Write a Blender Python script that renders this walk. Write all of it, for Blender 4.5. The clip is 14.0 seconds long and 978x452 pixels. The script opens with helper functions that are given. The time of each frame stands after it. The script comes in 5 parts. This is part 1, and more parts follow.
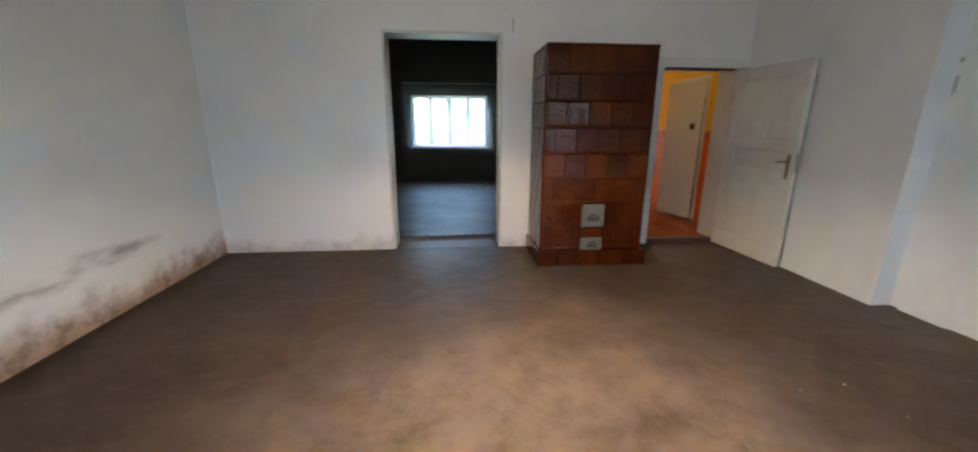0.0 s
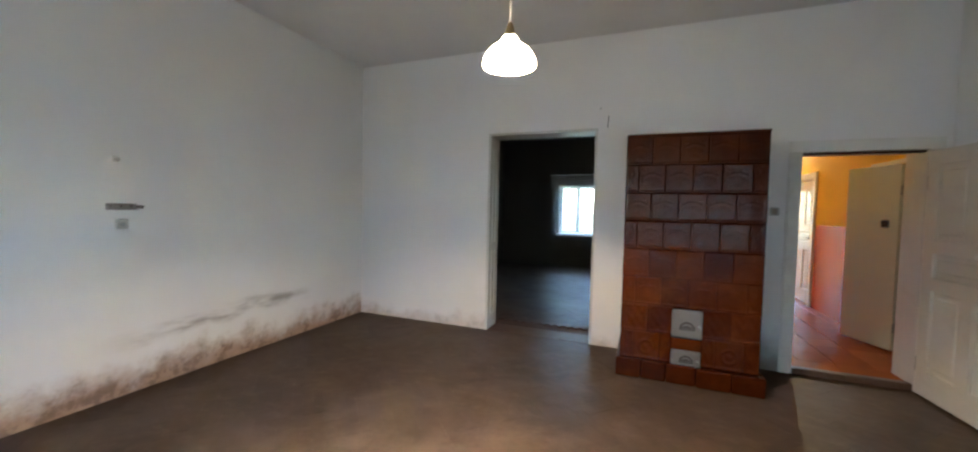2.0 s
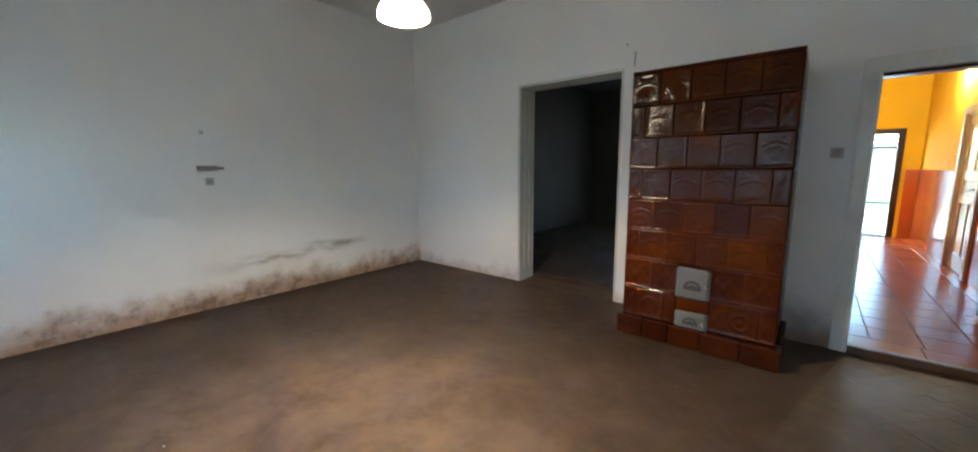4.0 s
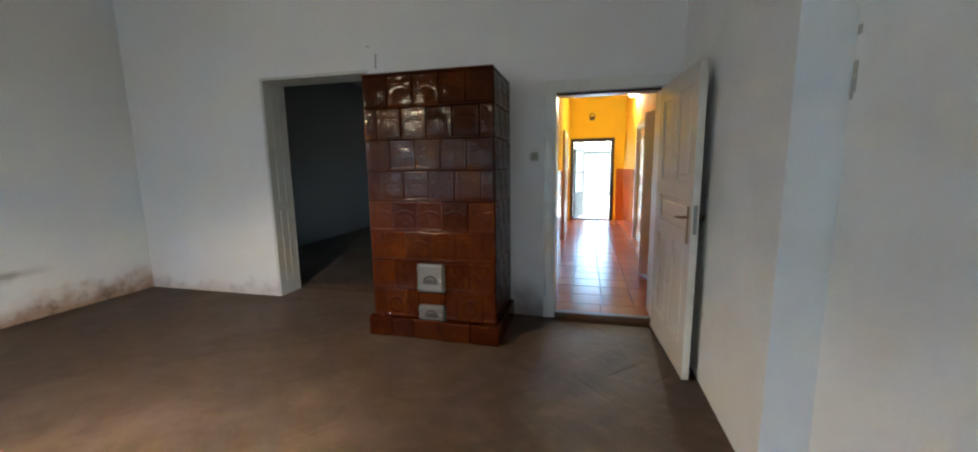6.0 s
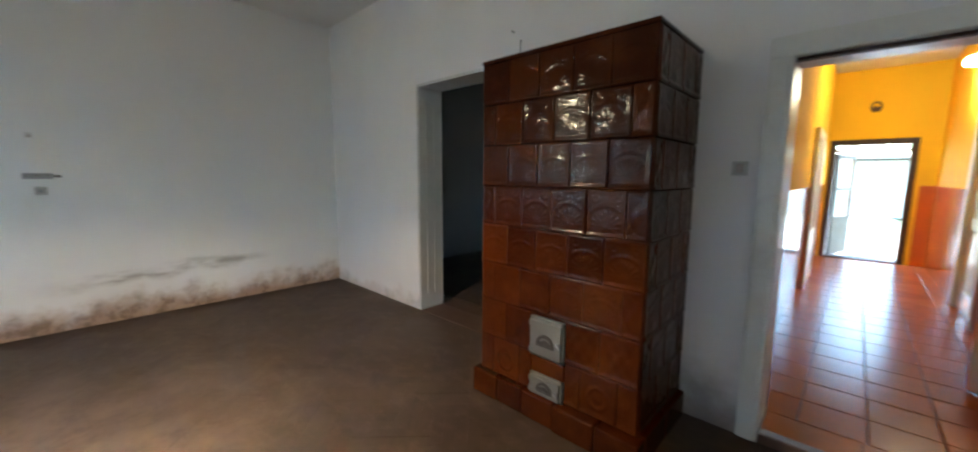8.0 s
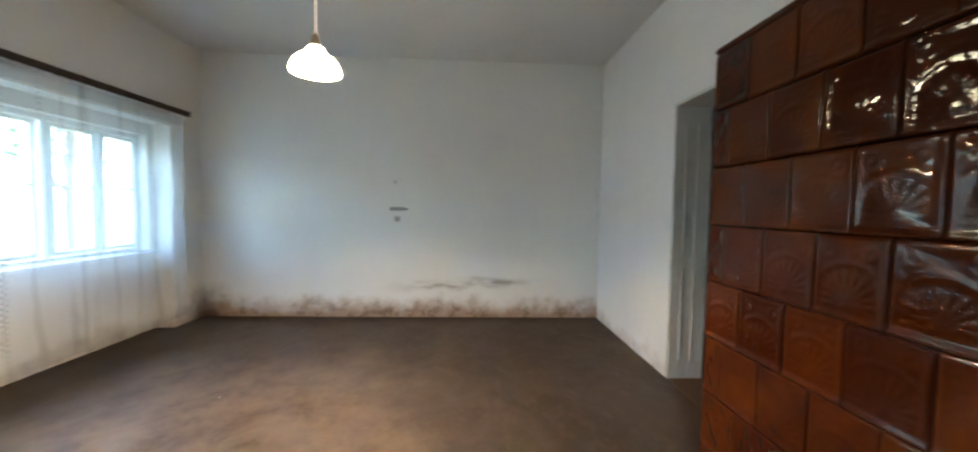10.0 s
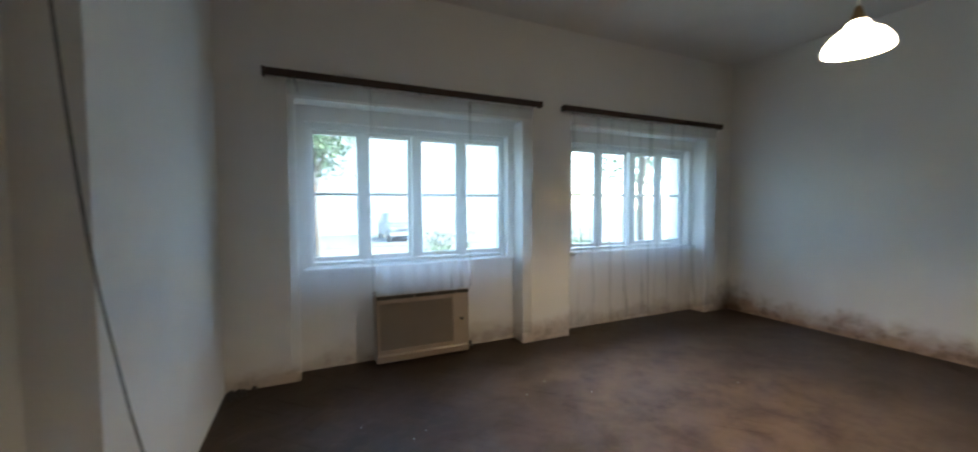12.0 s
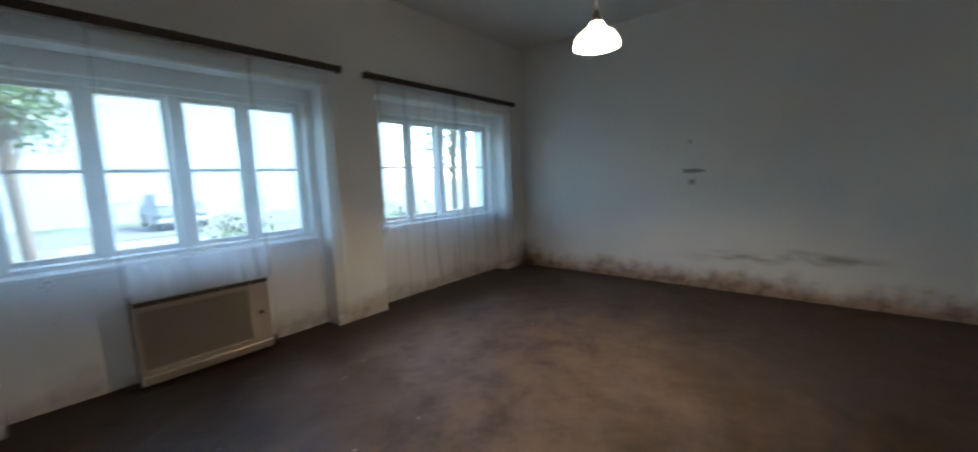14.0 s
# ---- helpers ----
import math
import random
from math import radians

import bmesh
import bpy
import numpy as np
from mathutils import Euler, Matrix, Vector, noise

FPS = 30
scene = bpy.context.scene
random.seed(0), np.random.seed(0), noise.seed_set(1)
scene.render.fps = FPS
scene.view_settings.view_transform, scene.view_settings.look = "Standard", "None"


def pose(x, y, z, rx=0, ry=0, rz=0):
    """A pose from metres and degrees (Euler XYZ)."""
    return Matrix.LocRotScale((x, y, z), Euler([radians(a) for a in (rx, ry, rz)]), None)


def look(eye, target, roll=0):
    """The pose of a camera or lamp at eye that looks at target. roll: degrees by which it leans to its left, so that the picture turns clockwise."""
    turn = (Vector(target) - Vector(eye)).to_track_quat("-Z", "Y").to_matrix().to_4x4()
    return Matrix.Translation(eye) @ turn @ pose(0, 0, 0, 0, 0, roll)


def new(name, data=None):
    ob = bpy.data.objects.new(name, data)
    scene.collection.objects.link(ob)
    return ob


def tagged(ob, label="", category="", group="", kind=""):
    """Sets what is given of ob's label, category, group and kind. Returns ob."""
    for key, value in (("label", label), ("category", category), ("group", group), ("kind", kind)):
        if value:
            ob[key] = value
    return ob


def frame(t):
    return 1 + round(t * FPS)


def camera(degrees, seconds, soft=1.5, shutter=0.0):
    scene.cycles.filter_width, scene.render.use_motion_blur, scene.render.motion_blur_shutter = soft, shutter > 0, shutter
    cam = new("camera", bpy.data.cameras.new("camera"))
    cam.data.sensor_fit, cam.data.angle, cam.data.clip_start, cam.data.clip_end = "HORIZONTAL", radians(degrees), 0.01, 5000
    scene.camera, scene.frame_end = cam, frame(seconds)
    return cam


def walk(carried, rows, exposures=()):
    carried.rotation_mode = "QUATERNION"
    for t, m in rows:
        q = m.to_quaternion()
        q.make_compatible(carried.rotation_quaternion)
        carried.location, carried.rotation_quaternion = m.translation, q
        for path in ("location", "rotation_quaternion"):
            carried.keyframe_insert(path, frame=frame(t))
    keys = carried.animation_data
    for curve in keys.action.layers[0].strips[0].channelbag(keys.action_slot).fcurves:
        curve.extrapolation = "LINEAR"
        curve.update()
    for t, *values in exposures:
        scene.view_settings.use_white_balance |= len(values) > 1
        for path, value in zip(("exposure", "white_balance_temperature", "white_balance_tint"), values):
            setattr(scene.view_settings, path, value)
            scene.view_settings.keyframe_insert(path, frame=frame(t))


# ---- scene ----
cam = camera(102.9, 14.0, soft=2.0, shutter=0.4)
PATH = [
    (0, (2.553, -4.42, 1.412), (2.729, -2.492, 0.908), 0.2),
    (0.5, (2.827, -4.403, 1.489), (2.686, -2.475, 0.975), -1.6),
    (1, (3.064, -4.323, 1.452), (2.796, -2.35, 1.274), 0.7),
    (1.5, (3.326, -4.379, 1.469), (2.847, -2.439, 1.548), 2.3),
    (2, (3.561, -4.338, 1.451), (2.835, -2.477, 1.367), 1.3),
    (4.5, (4.888, -3.753, 1.391), (3.609, -2.245, 1.093), -0.3),
    (5, (5.106, -3.668, 1.434), (4.103, -1.965, 1.129), -0.5),
    (5.5, (5.12, -3.644, 1.411), (4.56, -1.74, 1.165), -0.8),
    (6, (5.157, -3.541, 1.396), (4.682, -1.62, 1.101), -0.8),
    (6.5, (5.123, -3.252, 1.385), (4.816, -1.287, 1.174), 0.6),
    (7, (5.114, -2.982, 1.409), (4.675, -1.056, 1.103), -1.1),
    (7.5, (5.182, -2.716, 1.447), (4.24, -0.976, 1.154), -0.5),
    (10, (5.088, -1.71, 1.438), (3.092, -1.613, 1.348), 1.0),
    (10.5, (5.098, -1.606, 1.435), (3.161, -2.099, 1.345), 2.6),
    (11, (5.159, -1.559, 1.447), (3.498, -2.669, 1.349), 0.8),
    (11.5, (5.223, -1.586, 1.443), (3.933, -3.112, 1.361), -0.0),
    (12, (5.272, -1.577, 1.419), (4.439, -3.393, 1.328), -0.3),
    (12.5, (5.31, -1.563, 1.404), (4.666, -3.453, 1.292), -0.4),
    (13, (5.298, -1.573, 1.399), (4.533, -3.413, 1.226), -0.8),
    (13.2, (5.298, -1.59, 1.361), (4.379, -3.358, 1.184), -0.8),
    (13.5, (5.245, -1.555, 1.414), (4.106, -3.181, 1.17), -1.1),
    (14, (5.176, -1.541, 1.417), (3.648, -2.808, 1.17), -2.0),
]
EXPOSURES = [(0.0, 5.08, 6030, 0), (1.0, 5.1, 6030, 0), (2.0, 5.08, 6050, 0), (4.5, 4.88, 5930, -4), (5.5, 4.92, 5930, -4), (6.5, 4.95, 5950, -3), (7.5, 4.9, 5970, -3), (10.0, 5.2, 6000, -5), (10.5, 5.02, 5980, -5),
             (11.0, 4.5, 5980, -3), (11.5, 3.97, 5990, -4), (12.5, 4.08, 6070, -2), (13.0, 4.05, 6100, -2), (13.5, 4.0, 5950, -3), (14.0, 3.7, 5680, -5)]
walk(cam, [(t, look(eye, target, roll)) for t, eye, target, roll in PATH], EXPOSURES)

# ---- world, sun and exposure ----
world = bpy.data.worlds.new("overcast_sky")
scene.world = world
world.use_nodes = True
wn = world.node_tree
wn.nodes.clear()
sky = wn.nodes.new("ShaderNodeTexSky")
sky.sky_type = "NISHITA"
sky.sun_disc = False
sky.sun_elevation, sky.sun_rotation = radians(51), radians(276)
sky.air_density, sky.dust_density, sky.ozone_density = 1.0, 1.6, 1.0
bg = wn.nodes.new("ShaderNodeBackground")
bg.inputs["Strength"].default_value = 0.15
wout = wn.nodes.new("ShaderNodeOutputWorld")
wn.links.new(sky.outputs[0], bg.inputs[0])
wn.links.new(bg.outputs[0], wout.inputs[0])

sun = new("sun", bpy.data.lights.new("sun", "SUN"))
sun.data.energy, sun.data.angle, sun.data.color = 1.5, radians(25), (1.0, 0.96, 0.9)
sun.matrix_world = look((-18, 2, 22), (0, 0, 0))

bulb_light = new("pendant_bulb_light", bpy.data.lights.new("pendant_bulb_light", "POINT"))
bulb_light.data.energy, bulb_light.data.color, bulb_light.data.shadow_soft_size = 5.0, (1.0, 0.68, 0.43), 0.018
bulb_light.location = (2.945, -2.54, 2.198)

hall_light = new("hall_wall_light", bpy.data.lights.new("hall_wall_light", "POINT"))
hall_light.data.energy, hall_light.data.color, hall_light.data.shadow_soft_size = 2.6, (1.0, 0.88, 0.70), 0.04
hall_light.location = (5.99, 4.5, 2.665)

# ---- small helpers ----
ORIGIN = {}


def thing(name, at, label="", category="", group="", kind=""):
    """An empty at the base of a thing; its parts are built in world metres."""
    ob = new(name)
    ob.location = at
    ob.empty_display_size = 0.1
    ORIGIN[ob.name] = Vector(at)
    return tagged(ob, label, category, group, kind)


def mesh_of(name, bm, material, smooth=False):
    me = bpy.data.meshes.new(name)
    bmesh.ops.recalc_face_normals(bm, faces=bm.faces[:])
    bm.to_mesh(me)
    bm.free()
    for m in (material if isinstance(material, (list, tuple)) else (material,)):
        me.materials.append(m)
    if smooth:
        for p in me.polygons:
            p.use_smooth = True
    return me


def part(name, bm, material, parent, label="", smooth=False):
    """One mesh under a thing or under a part of it."""
    o = ORIGIN[parent.name]
    bmesh.ops.translate(bm, vec=-o, verts=bm.verts[:])
    ob = new(name, mesh_of(name, bm, material, smooth))
    ob.parent = parent
    ORIGIN[ob.name] = o
    return tagged(ob, label)


def solo(name, bm, material, label="", category="", group="", kind="", smooth=False):
    """One mesh that is a thing or a piece of the setting by itself."""
    ob = new(name, mesh_of(name, bm, material, smooth))
    ORIGIN[ob.name] = Vector((0, 0, 0))
    return tagged(ob, label, category, group, kind)


def piece(name, me, parent, at, turn=0.0):
    """A piece on shared mesh data, a child of the setting or of a thing."""
    ob = bpy.data.objects.new(name, me)
    scene.collection.objects.link(ob)
    ob.parent = parent
    ob.location = Vector(at) - ORIGIN[parent.name]
    ob.rotation_euler = (0, 0, turn)
    return ob


def box(bm, a, b, bevel=0.0, seg=1):
    """An axis-aligned box from corner a to corner b, with rounded edges if asked."""
    lo = [min(p, q) for p, q in zip(a, b)]
    hi = [max(p, q) for p, q in zip(a, b)]
    r = bmesh.ops.create_cube(bm, size=1.0)
    vs = r["verts"]
    for v in vs:
        v.co = Vector([lo[i] + (v.co[i] + 0.5) * (hi[i] - lo[i]) for i in range(3)])
    if bevel:
        es = list({e for v in vs for e in v.link_edges})
        bmesh.ops.bevel(bm, geom=es, offset=bevel, segments=seg, affect="EDGES", profile=0.5)
    return bm


def boxes(*pairs, bevel=0.0, seg=1):
    bm = bmesh.new()
    for a, b in pairs:
        box(bm, a, b, bevel, seg)
    return bm


def tube(bm, points, r, n=8):
    """A round rod along a line of points."""
    rings = []
    pts = [Vector(p) for p in points]
    for i, p in enumerate(pts):
        d = (pts[min(i + 1, len(pts) - 1)] - pts[max(i - 1, 0)]).normalized()
        u = d.orthogonal().normalized() if i == 0 else (u - d * u.dot(d)).normalized()
        w = d.cross(u)
        rings.append([bm.verts.new(p + (u * math.cos(2 * math.pi * k / n) + w * math.sin(2 * math.pi * k / n)) * r) for k in range(n)])
    for a, b in zip(rings, rings[1:]):
        for k in range(n):
            bm.faces.new((a[k], a[(k + 1) % n], b[(k + 1) % n], b[k]))
    bm.faces.new(rings[0][::-1])
    bm.faces.new(rings[-1])
    return bm


def lathe(bm, profile, at, n=40, close=False):
    """Turn a profile of (radius, height) about the upright line through at."""
    rings = []
    for r, z in profile:
        rings.append([bm.verts.new((at[0] + r * math.cos(2 * math.pi * k / n), at[1] + r * math.sin(2 * math.pi * k / n), at[2] + z)) for k in range(n)])
    for a, b in zip(rings, rings[1:]):
        for k in range(n):
            bm.faces.new((a[k], a[(k + 1) % n], b[(k + 1) % n], b[k]))
    if close:
        bm.faces.new(rings[0][::-1])
        bm.faces.new(rings[-1])
    return bm


def wall_mesh(axis, a0, a1, d0, d1, z0, z1, holes=()):
    """A wall with thickness d0..d1 that runs along axis from a0 to a1, with openings (from, to, bottom, top) cut through it."""
    us = sorted({a0, a1, *[h[0] for h in holes], *[h[1] for h in holes]})
    zs = sorted({z0, z1, *[max(h[2], z0) for h in holes], *[min(h[3], z1) for h in holes]})
    solid = {}
    for i in range(len(us) - 1):
        for j in range(len(zs) - 1):
            cu, cz = (us[i] + us[i + 1]) / 2, (zs[j] + zs[j + 1]) / 2
            solid[i, j] = not any(h[0] < cu < h[1] and h[2] < cz < h[3] for h in holes)
    bm = bmesh.new()
    made = {}

    def v(u, d, z):
        k = (round(u, 5), round(d, 5), round(z, 5))
        if k not in made:
            made[k] = bm.verts.new((u, d, z) if axis == "x" else (d, u, z))
        return made[k]

    for (i, j), s in solid.items():
        if not s:
            continue
        u0, u1, w0, w1 = us[i], us[i + 1], zs[j], zs[j + 1]
        bm.faces.new((v(u0, d0, w0), v(u1, d0, w0), v(u1, d0, w1), v(u0, d0, w1)))
        bm.faces.new((v(u0, d1, w0), v(u0, d1, w1), v(u1, d1, w1), v(u1, d1, w0)))
        for di, dj, e in ((-1, 0, ((u0, w0), (u0, w1))), (1, 0, ((u1, w0), (u1, w1))), (0, -1, ((u0, w0), (u1, w0))), (0, 1, ((u0, w1), (u1, w1)))):
            if not solid.get((i + di, j + dj), False):
                (p, q), (r, s2) = e
                bm.faces.new((v(p, d0, q), v(r, d0, s2), v(r, d1, s2), v(p, d1, q)))
    return bm


# ---- materials ----
class Mat:
    """A short way to write node materials."""

    def __init__(self, name, rough=0.6, metal=0.0, spec=0.5):
        self.m = bpy.data.materials.new(name)
        self.m.use_nodes = True
        self.t = self.m.node_tree
        self.b = self.t.nodes["Principled BSDF"]
        self.b.inputs["Roughness"].default_value = rough
        self.b.inputs["Metallic"].default_value = metal
        self.b.inputs["Specular IOR Level"].default_value = spec
        self.co = self.node("ShaderNodeTexCoord").outputs["Object"]

    def node(self, kind, **props):
        n = self.t.nodes.new(kind)
        for k, val in props.items():
            if k == "operation":
                n.operation = val
        return n

    def link(self, a, b):
        self.t.links.new(a, b)

    def noise(self, scale, detail=4.0, rough=0.55, stretch=None, distort=0.0):
        n = self.node("ShaderNodeTexNoise")
        n.inputs["Scale"].default_value, n.inputs["Detail"].default_value = scale, detail
        n.inputs["Roughness"].default_value, n.inputs["Distortion"].default_value = rough, distort
        co = self.co
        if stretch:
            mp = self.node("ShaderNodeMapping")
            mp.inputs["Scale"].default_value = stretch
            self.link(co, mp.inputs["Vector"])
            co = mp.outputs[0]
        self.link(co, n.inputs["Vector"])
        return n.outputs["Fac"]

    def ramp(self, fac, stops):
        n = self.node("ShaderNodeValToRGB")
        el = n.color_ramp.elements
        while len(el) < len(stops):
            el.new(0.5)
        for e, (p, c) in zip(el, stops):
            e.position = p
            e.color = (*c, 1) if len(c) == 3 else c
        self.link(fac, n.inputs["Fac"])
        return n.outputs["Color"]

    def mix(self, fac, a, b, kind="MIX"):
        n = self.node("ShaderNodeMix")
        n.data_type, n.blend_type = "RGBA", kind
        for s, val in ((n.inputs[0], fac), (n.inputs[6], a), (n.inputs[7], b)):
            if isinstance(val, (int, float)):
                s.default_value = val
            elif isinstance(val, tuple):
                s.default_value = (*val, 1)
            else:
                self.link(val, s)
        return n.outputs[2]

    def math(self, op, a, b=0.0, clamp=False):
        n = self.node("ShaderNodeMath", operation=op)
        n.use_clamp = clamp
        for s, val in ((n.inputs[0], a), (n.inputs[1], b)):
            if isinstance(val, (int, float)):
                s.default_value = val
            else:
                self.link(val, s)
        return n.outputs[0]

    def axis(self, i):
        n = self.node("ShaderNodeSeparateXYZ")
        self.link(self.co, n.inputs[0])
        return n.outputs[i]

    def span(self, val, a, b):
        n = self.node("ShaderNodeMapRange")
        n.interpolation_type = "SMOOTHSTEP"
        self.link(val, n.inputs[0])
        n.inputs[1].default_value, n.inputs[2].default_value = a, b
        return n.outputs[0]

    def random(self):
        return self.node("ShaderNodeObjectInfo").outputs["Random"]

    def colour(self, c):
        if isinstance(c, tuple):
            self.b.inputs["Base Color"].default_value = (*c, 1)
        else:
            self.link(c, self.b.inputs["Base Color"])
        return self

    def roughness(self, fac, a, b):
        n = self.node("ShaderNodeMapRange")
        self.link(fac, n.inputs[0])
        n.inputs[3].default_value, n.inputs[4].default_value = a, b
        self.link(n.outputs[0], self.b.inputs["Roughness"])
        return self

    def bump(self, fac, strength=0.2, dist=0.01):
        n = self.node("ShaderNodeBump")
        n.inputs["Strength"].default_value, n.inputs["Distance"].default_value = strength, dist
        self.link(fac, n.inputs["Height"])
        self.link(n.outputs[0], self.b.inputs["Normal"])
        return self


def plaster(name, base, stain=(0.55, 0.52, 0.48), amount=0.25):
    m = Mat(name, 0.85, spec=0.25)
    c = m.mix(m.math("MULTIPLY", m.span(m.noise(1.1, 5), 0.45, 0.75), amount), base, stain)
    c = m.mix(m.math("MULTIPLY", m.span(m.noise(14, 6), 0.5, 0.8), 0.10), c, tuple(v * 0.8 for v in base))
    m.colour(c)
    m.bump(m.mix(0.3, m.noise(60, 5), m.noise(3.5, 4)), 0.12, 0.01)
    return m.m


def damp_plaster(name, along, reach, corner, foot_amount=1.0, mould_amount=0.85, base=(0.76, 0.76, 0.75)):
    """Whitewash with rising damp: brown salts at the foot, grey mould blots above."""
    m = Mat(name, 0.88, spec=0.2)
    z = m.axis(2)
    ragged = m.math("ADD", z, m.math("MULTIPLY", m.math("SUBTRACT", m.noise(2.6, 6, 0.65), 0.5), 0.55))
    foot = m.math("MULTIPLY", m.math("SUBTRACT", 1.0, m.span(ragged, 0.02, reach)), foot_amount)
    blots = m.math("MULTIPLY", m.span(m.noise(7, 7, 0.7), 0.46, 0.62), foot)
    c = m.mix(m.math("MULTIPLY", m.span(m.noise(0.9, 5), 0.45, 0.8), 0.22), base, (0.58, 0.56, 0.53))
    c = m.mix(m.math("MULTIPLY", foot, 0.85), c, (0.32, 0.185, 0.105))
    c = m.mix(m.math("MULTIPLY", blots, 0.62), c, (0.12, 0.085, 0.06))
    # the grey tide line of old mould
    tide = m.math("ADD", z, m.math("MULTIPLY", m.math("SUBTRACT", m.noise(1.3, 5), 0.5), 0.35))
    band = m.math("MULTIPLY", m.span(tide, 0.36, 0.44), m.math("SUBTRACT", 1.0, m.span(tide, 0.45, 0.56)))
    u = m.axis(along)
    where = m.math("MULTIPLY", m.span(u, -2.9, -2.2), m.math("SUBTRACT", 1.0, m.span(u, -1.2, -0.8)))
    patch = m.math("MULTIPLY", m.math("MULTIPLY", band, m.span(m.noise(1.5, 7, 0.6, (1.0, 1.3, 6.0)), 0.36, 0.68)), where)
    c = m.mix(m.math("MULTIPLY", patch, 0.75), c, (0.24, 0.22, 0.20))
    # black-brown mould in the corner by the window wall
    far = m.math("ADD", m.math("ABSOLUTE", m.math("SUBTRACT", u, corner)), m.math("MULTIPLY", m.math("SUBTRACT", m.noise(3.3, 6), 0.5), 0.5))
    low = m.math("ADD", z, m.math("MULTIPLY", m.math("SUBTRACT", m.noise(3.9, 6), 0.5), 0.5))
    mould = m.math("MULTIPLY", m.math("SUBTRACT", 1.0, m.span(far, 0.05, 0.42)), m.math("SUBTRACT", 1.0, m.span(low, 0.08, 0.48)))
    c = m.mix(m.math("MULTIPLY", mould, mould_amount), c, (0.075, 0.045, 0.03))
    m.colour(c)
    m.bump(m.mix(0.4, m.noise(50, 5), m.noise(5, 5)), 0.18, 0.012)
    return m.m


WHITEWASH = plaster("whitewash", (0.78, 0.78, 0.77))
DAMP = damp_plaster("damp_whitewash", 1, 0.31, -5.1)
DAMP_WINDOW = damp_plaster("whitewash_window_wall", 0, 0.24, 0.0, 0.6, 0.85, (0.80, 0.785, 0.765))
DAMP_STOVE = damp_plaster("whitewash_stove_wall", 0, 0.20, 4.66, 0.35, 0.7, (0.80, 0.78, 0.77))
CEILING = plaster("ceiling_whitewash", (0.73, 0.71, 0.69))
# Base colour kept dark so it carries the back room's dim light.
BACKROOM_DIMMED = plaster("back_room_plaster_dimmed", (0.115, 0.10, 0.088), (0.08, 0.07, 0.06))
YELLOW = plaster("yellow_wall_paint", (0.80, 0.50, 0.025), (0.70, 0.41, 0.02), 0.3)


def gloss_paint(name, base, rough, dirt, amount=0.3, bump=0.08):
    m = Mat(name, rough)
    c = m.mix(m.math("MULTIPLY", m.span(m.noise(3.2, 6, 0.65), 0.5, 0.75), amount), base, dirt)
    m.colour(m.mix(m.math("MULTIPLY", m.span(m.noise(40, 4), 0.6, 0.8), 0.3), c, dirt))
    m.roughness(m.noise(9, 4), rough * 0.75, rough * 1.3)
    m.bump(m.noise(18, 4, 0.6, (1, 1, 0.15)), bump, 0.004)
    return m.m


WHITE_PAINT = gloss_paint("white_oil_paint", (0.74, 0.72, 0.67), 0.32, (0.45, 0.40, 0.33))
DOOR_PAINT = gloss_paint("door_oil_paint", (0.70, 0.67, 0.60), 0.22, (0.48, 0.42, 0.34))
LINING_PAINT = gloss_paint("grey_lining_paint", (0.60, 0.59, 0.56), 0.35, (0.38, 0.35, 0.31))
CREAM = gloss_paint("cream_yellow_paint", (0.72, 0.55, 0.34), 0.18, (0.6, 0.42, 0.24))
DADO = gloss_paint("orange_dado_paint", (0.55, 0.13, 0.022), 0.11, (0.40, 0.10, 0.02))
PALE_GREEN = gloss_paint("pale_door_paint", (0.76, 0.78, 0.64), 0.22, (0.66, 0.66, 0.54))
WINDOW_PAINT = gloss_paint("window_oil_paint", (0.78, 0.79, 0.80), 0.3, (0.5, 0.48, 0.45))
ENAMEL = gloss_paint("cream_enamel", (0.33, 0.27, 0.225), 0.35, (0.29, 0.235, 0.185))
GRILLE = gloss_paint("aged_grille_paint", (0.20, 0.17, 0.145), 0.4, (0.16, 0.13, 0.11))
DARK_WOOD = gloss_paint("dark_brown_wood", (0.042, 0.024, 0.017), 0.6, (0.03, 0.02, 0.015))
THRESHOLD = gloss_paint("worn_oak", (0.085, 0.045, 0.025), 0.5, (0.07, 0.04, 0.025))
SILVER = gloss_paint("silver_bronze_iron", (0.155, 0.152, 0.145), 0.45, (0.10, 0.085, 0.075), 0.6)
# Near-black for sooty iron and small dark fittings; also shade drawn as solid plates.
NEAR_BLACK = gloss_paint("near_black_finish", (0.05, 0.045, 0.04), 0.6, (0.02, 0.02, 0.02))


def metal(name, base, rough):
    m = Mat(name, rough, 1.0)
    m.colour(m.mix(m.math("MULTIPLY", m.span(m.noise(30, 5), 0.5, 0.8), 0.5), base, tuple(v * 0.5 for v in base)))
    m.roughness(m.noise(25, 4), rough * 0.7, rough * 1.5)
    return m.m


BRASS = metal("worn_brass", (0.26, 0.20, 0.12), 0.35)
STEEL = metal("grey_steel", (0.32, 0.32, 0.33), 0.45)


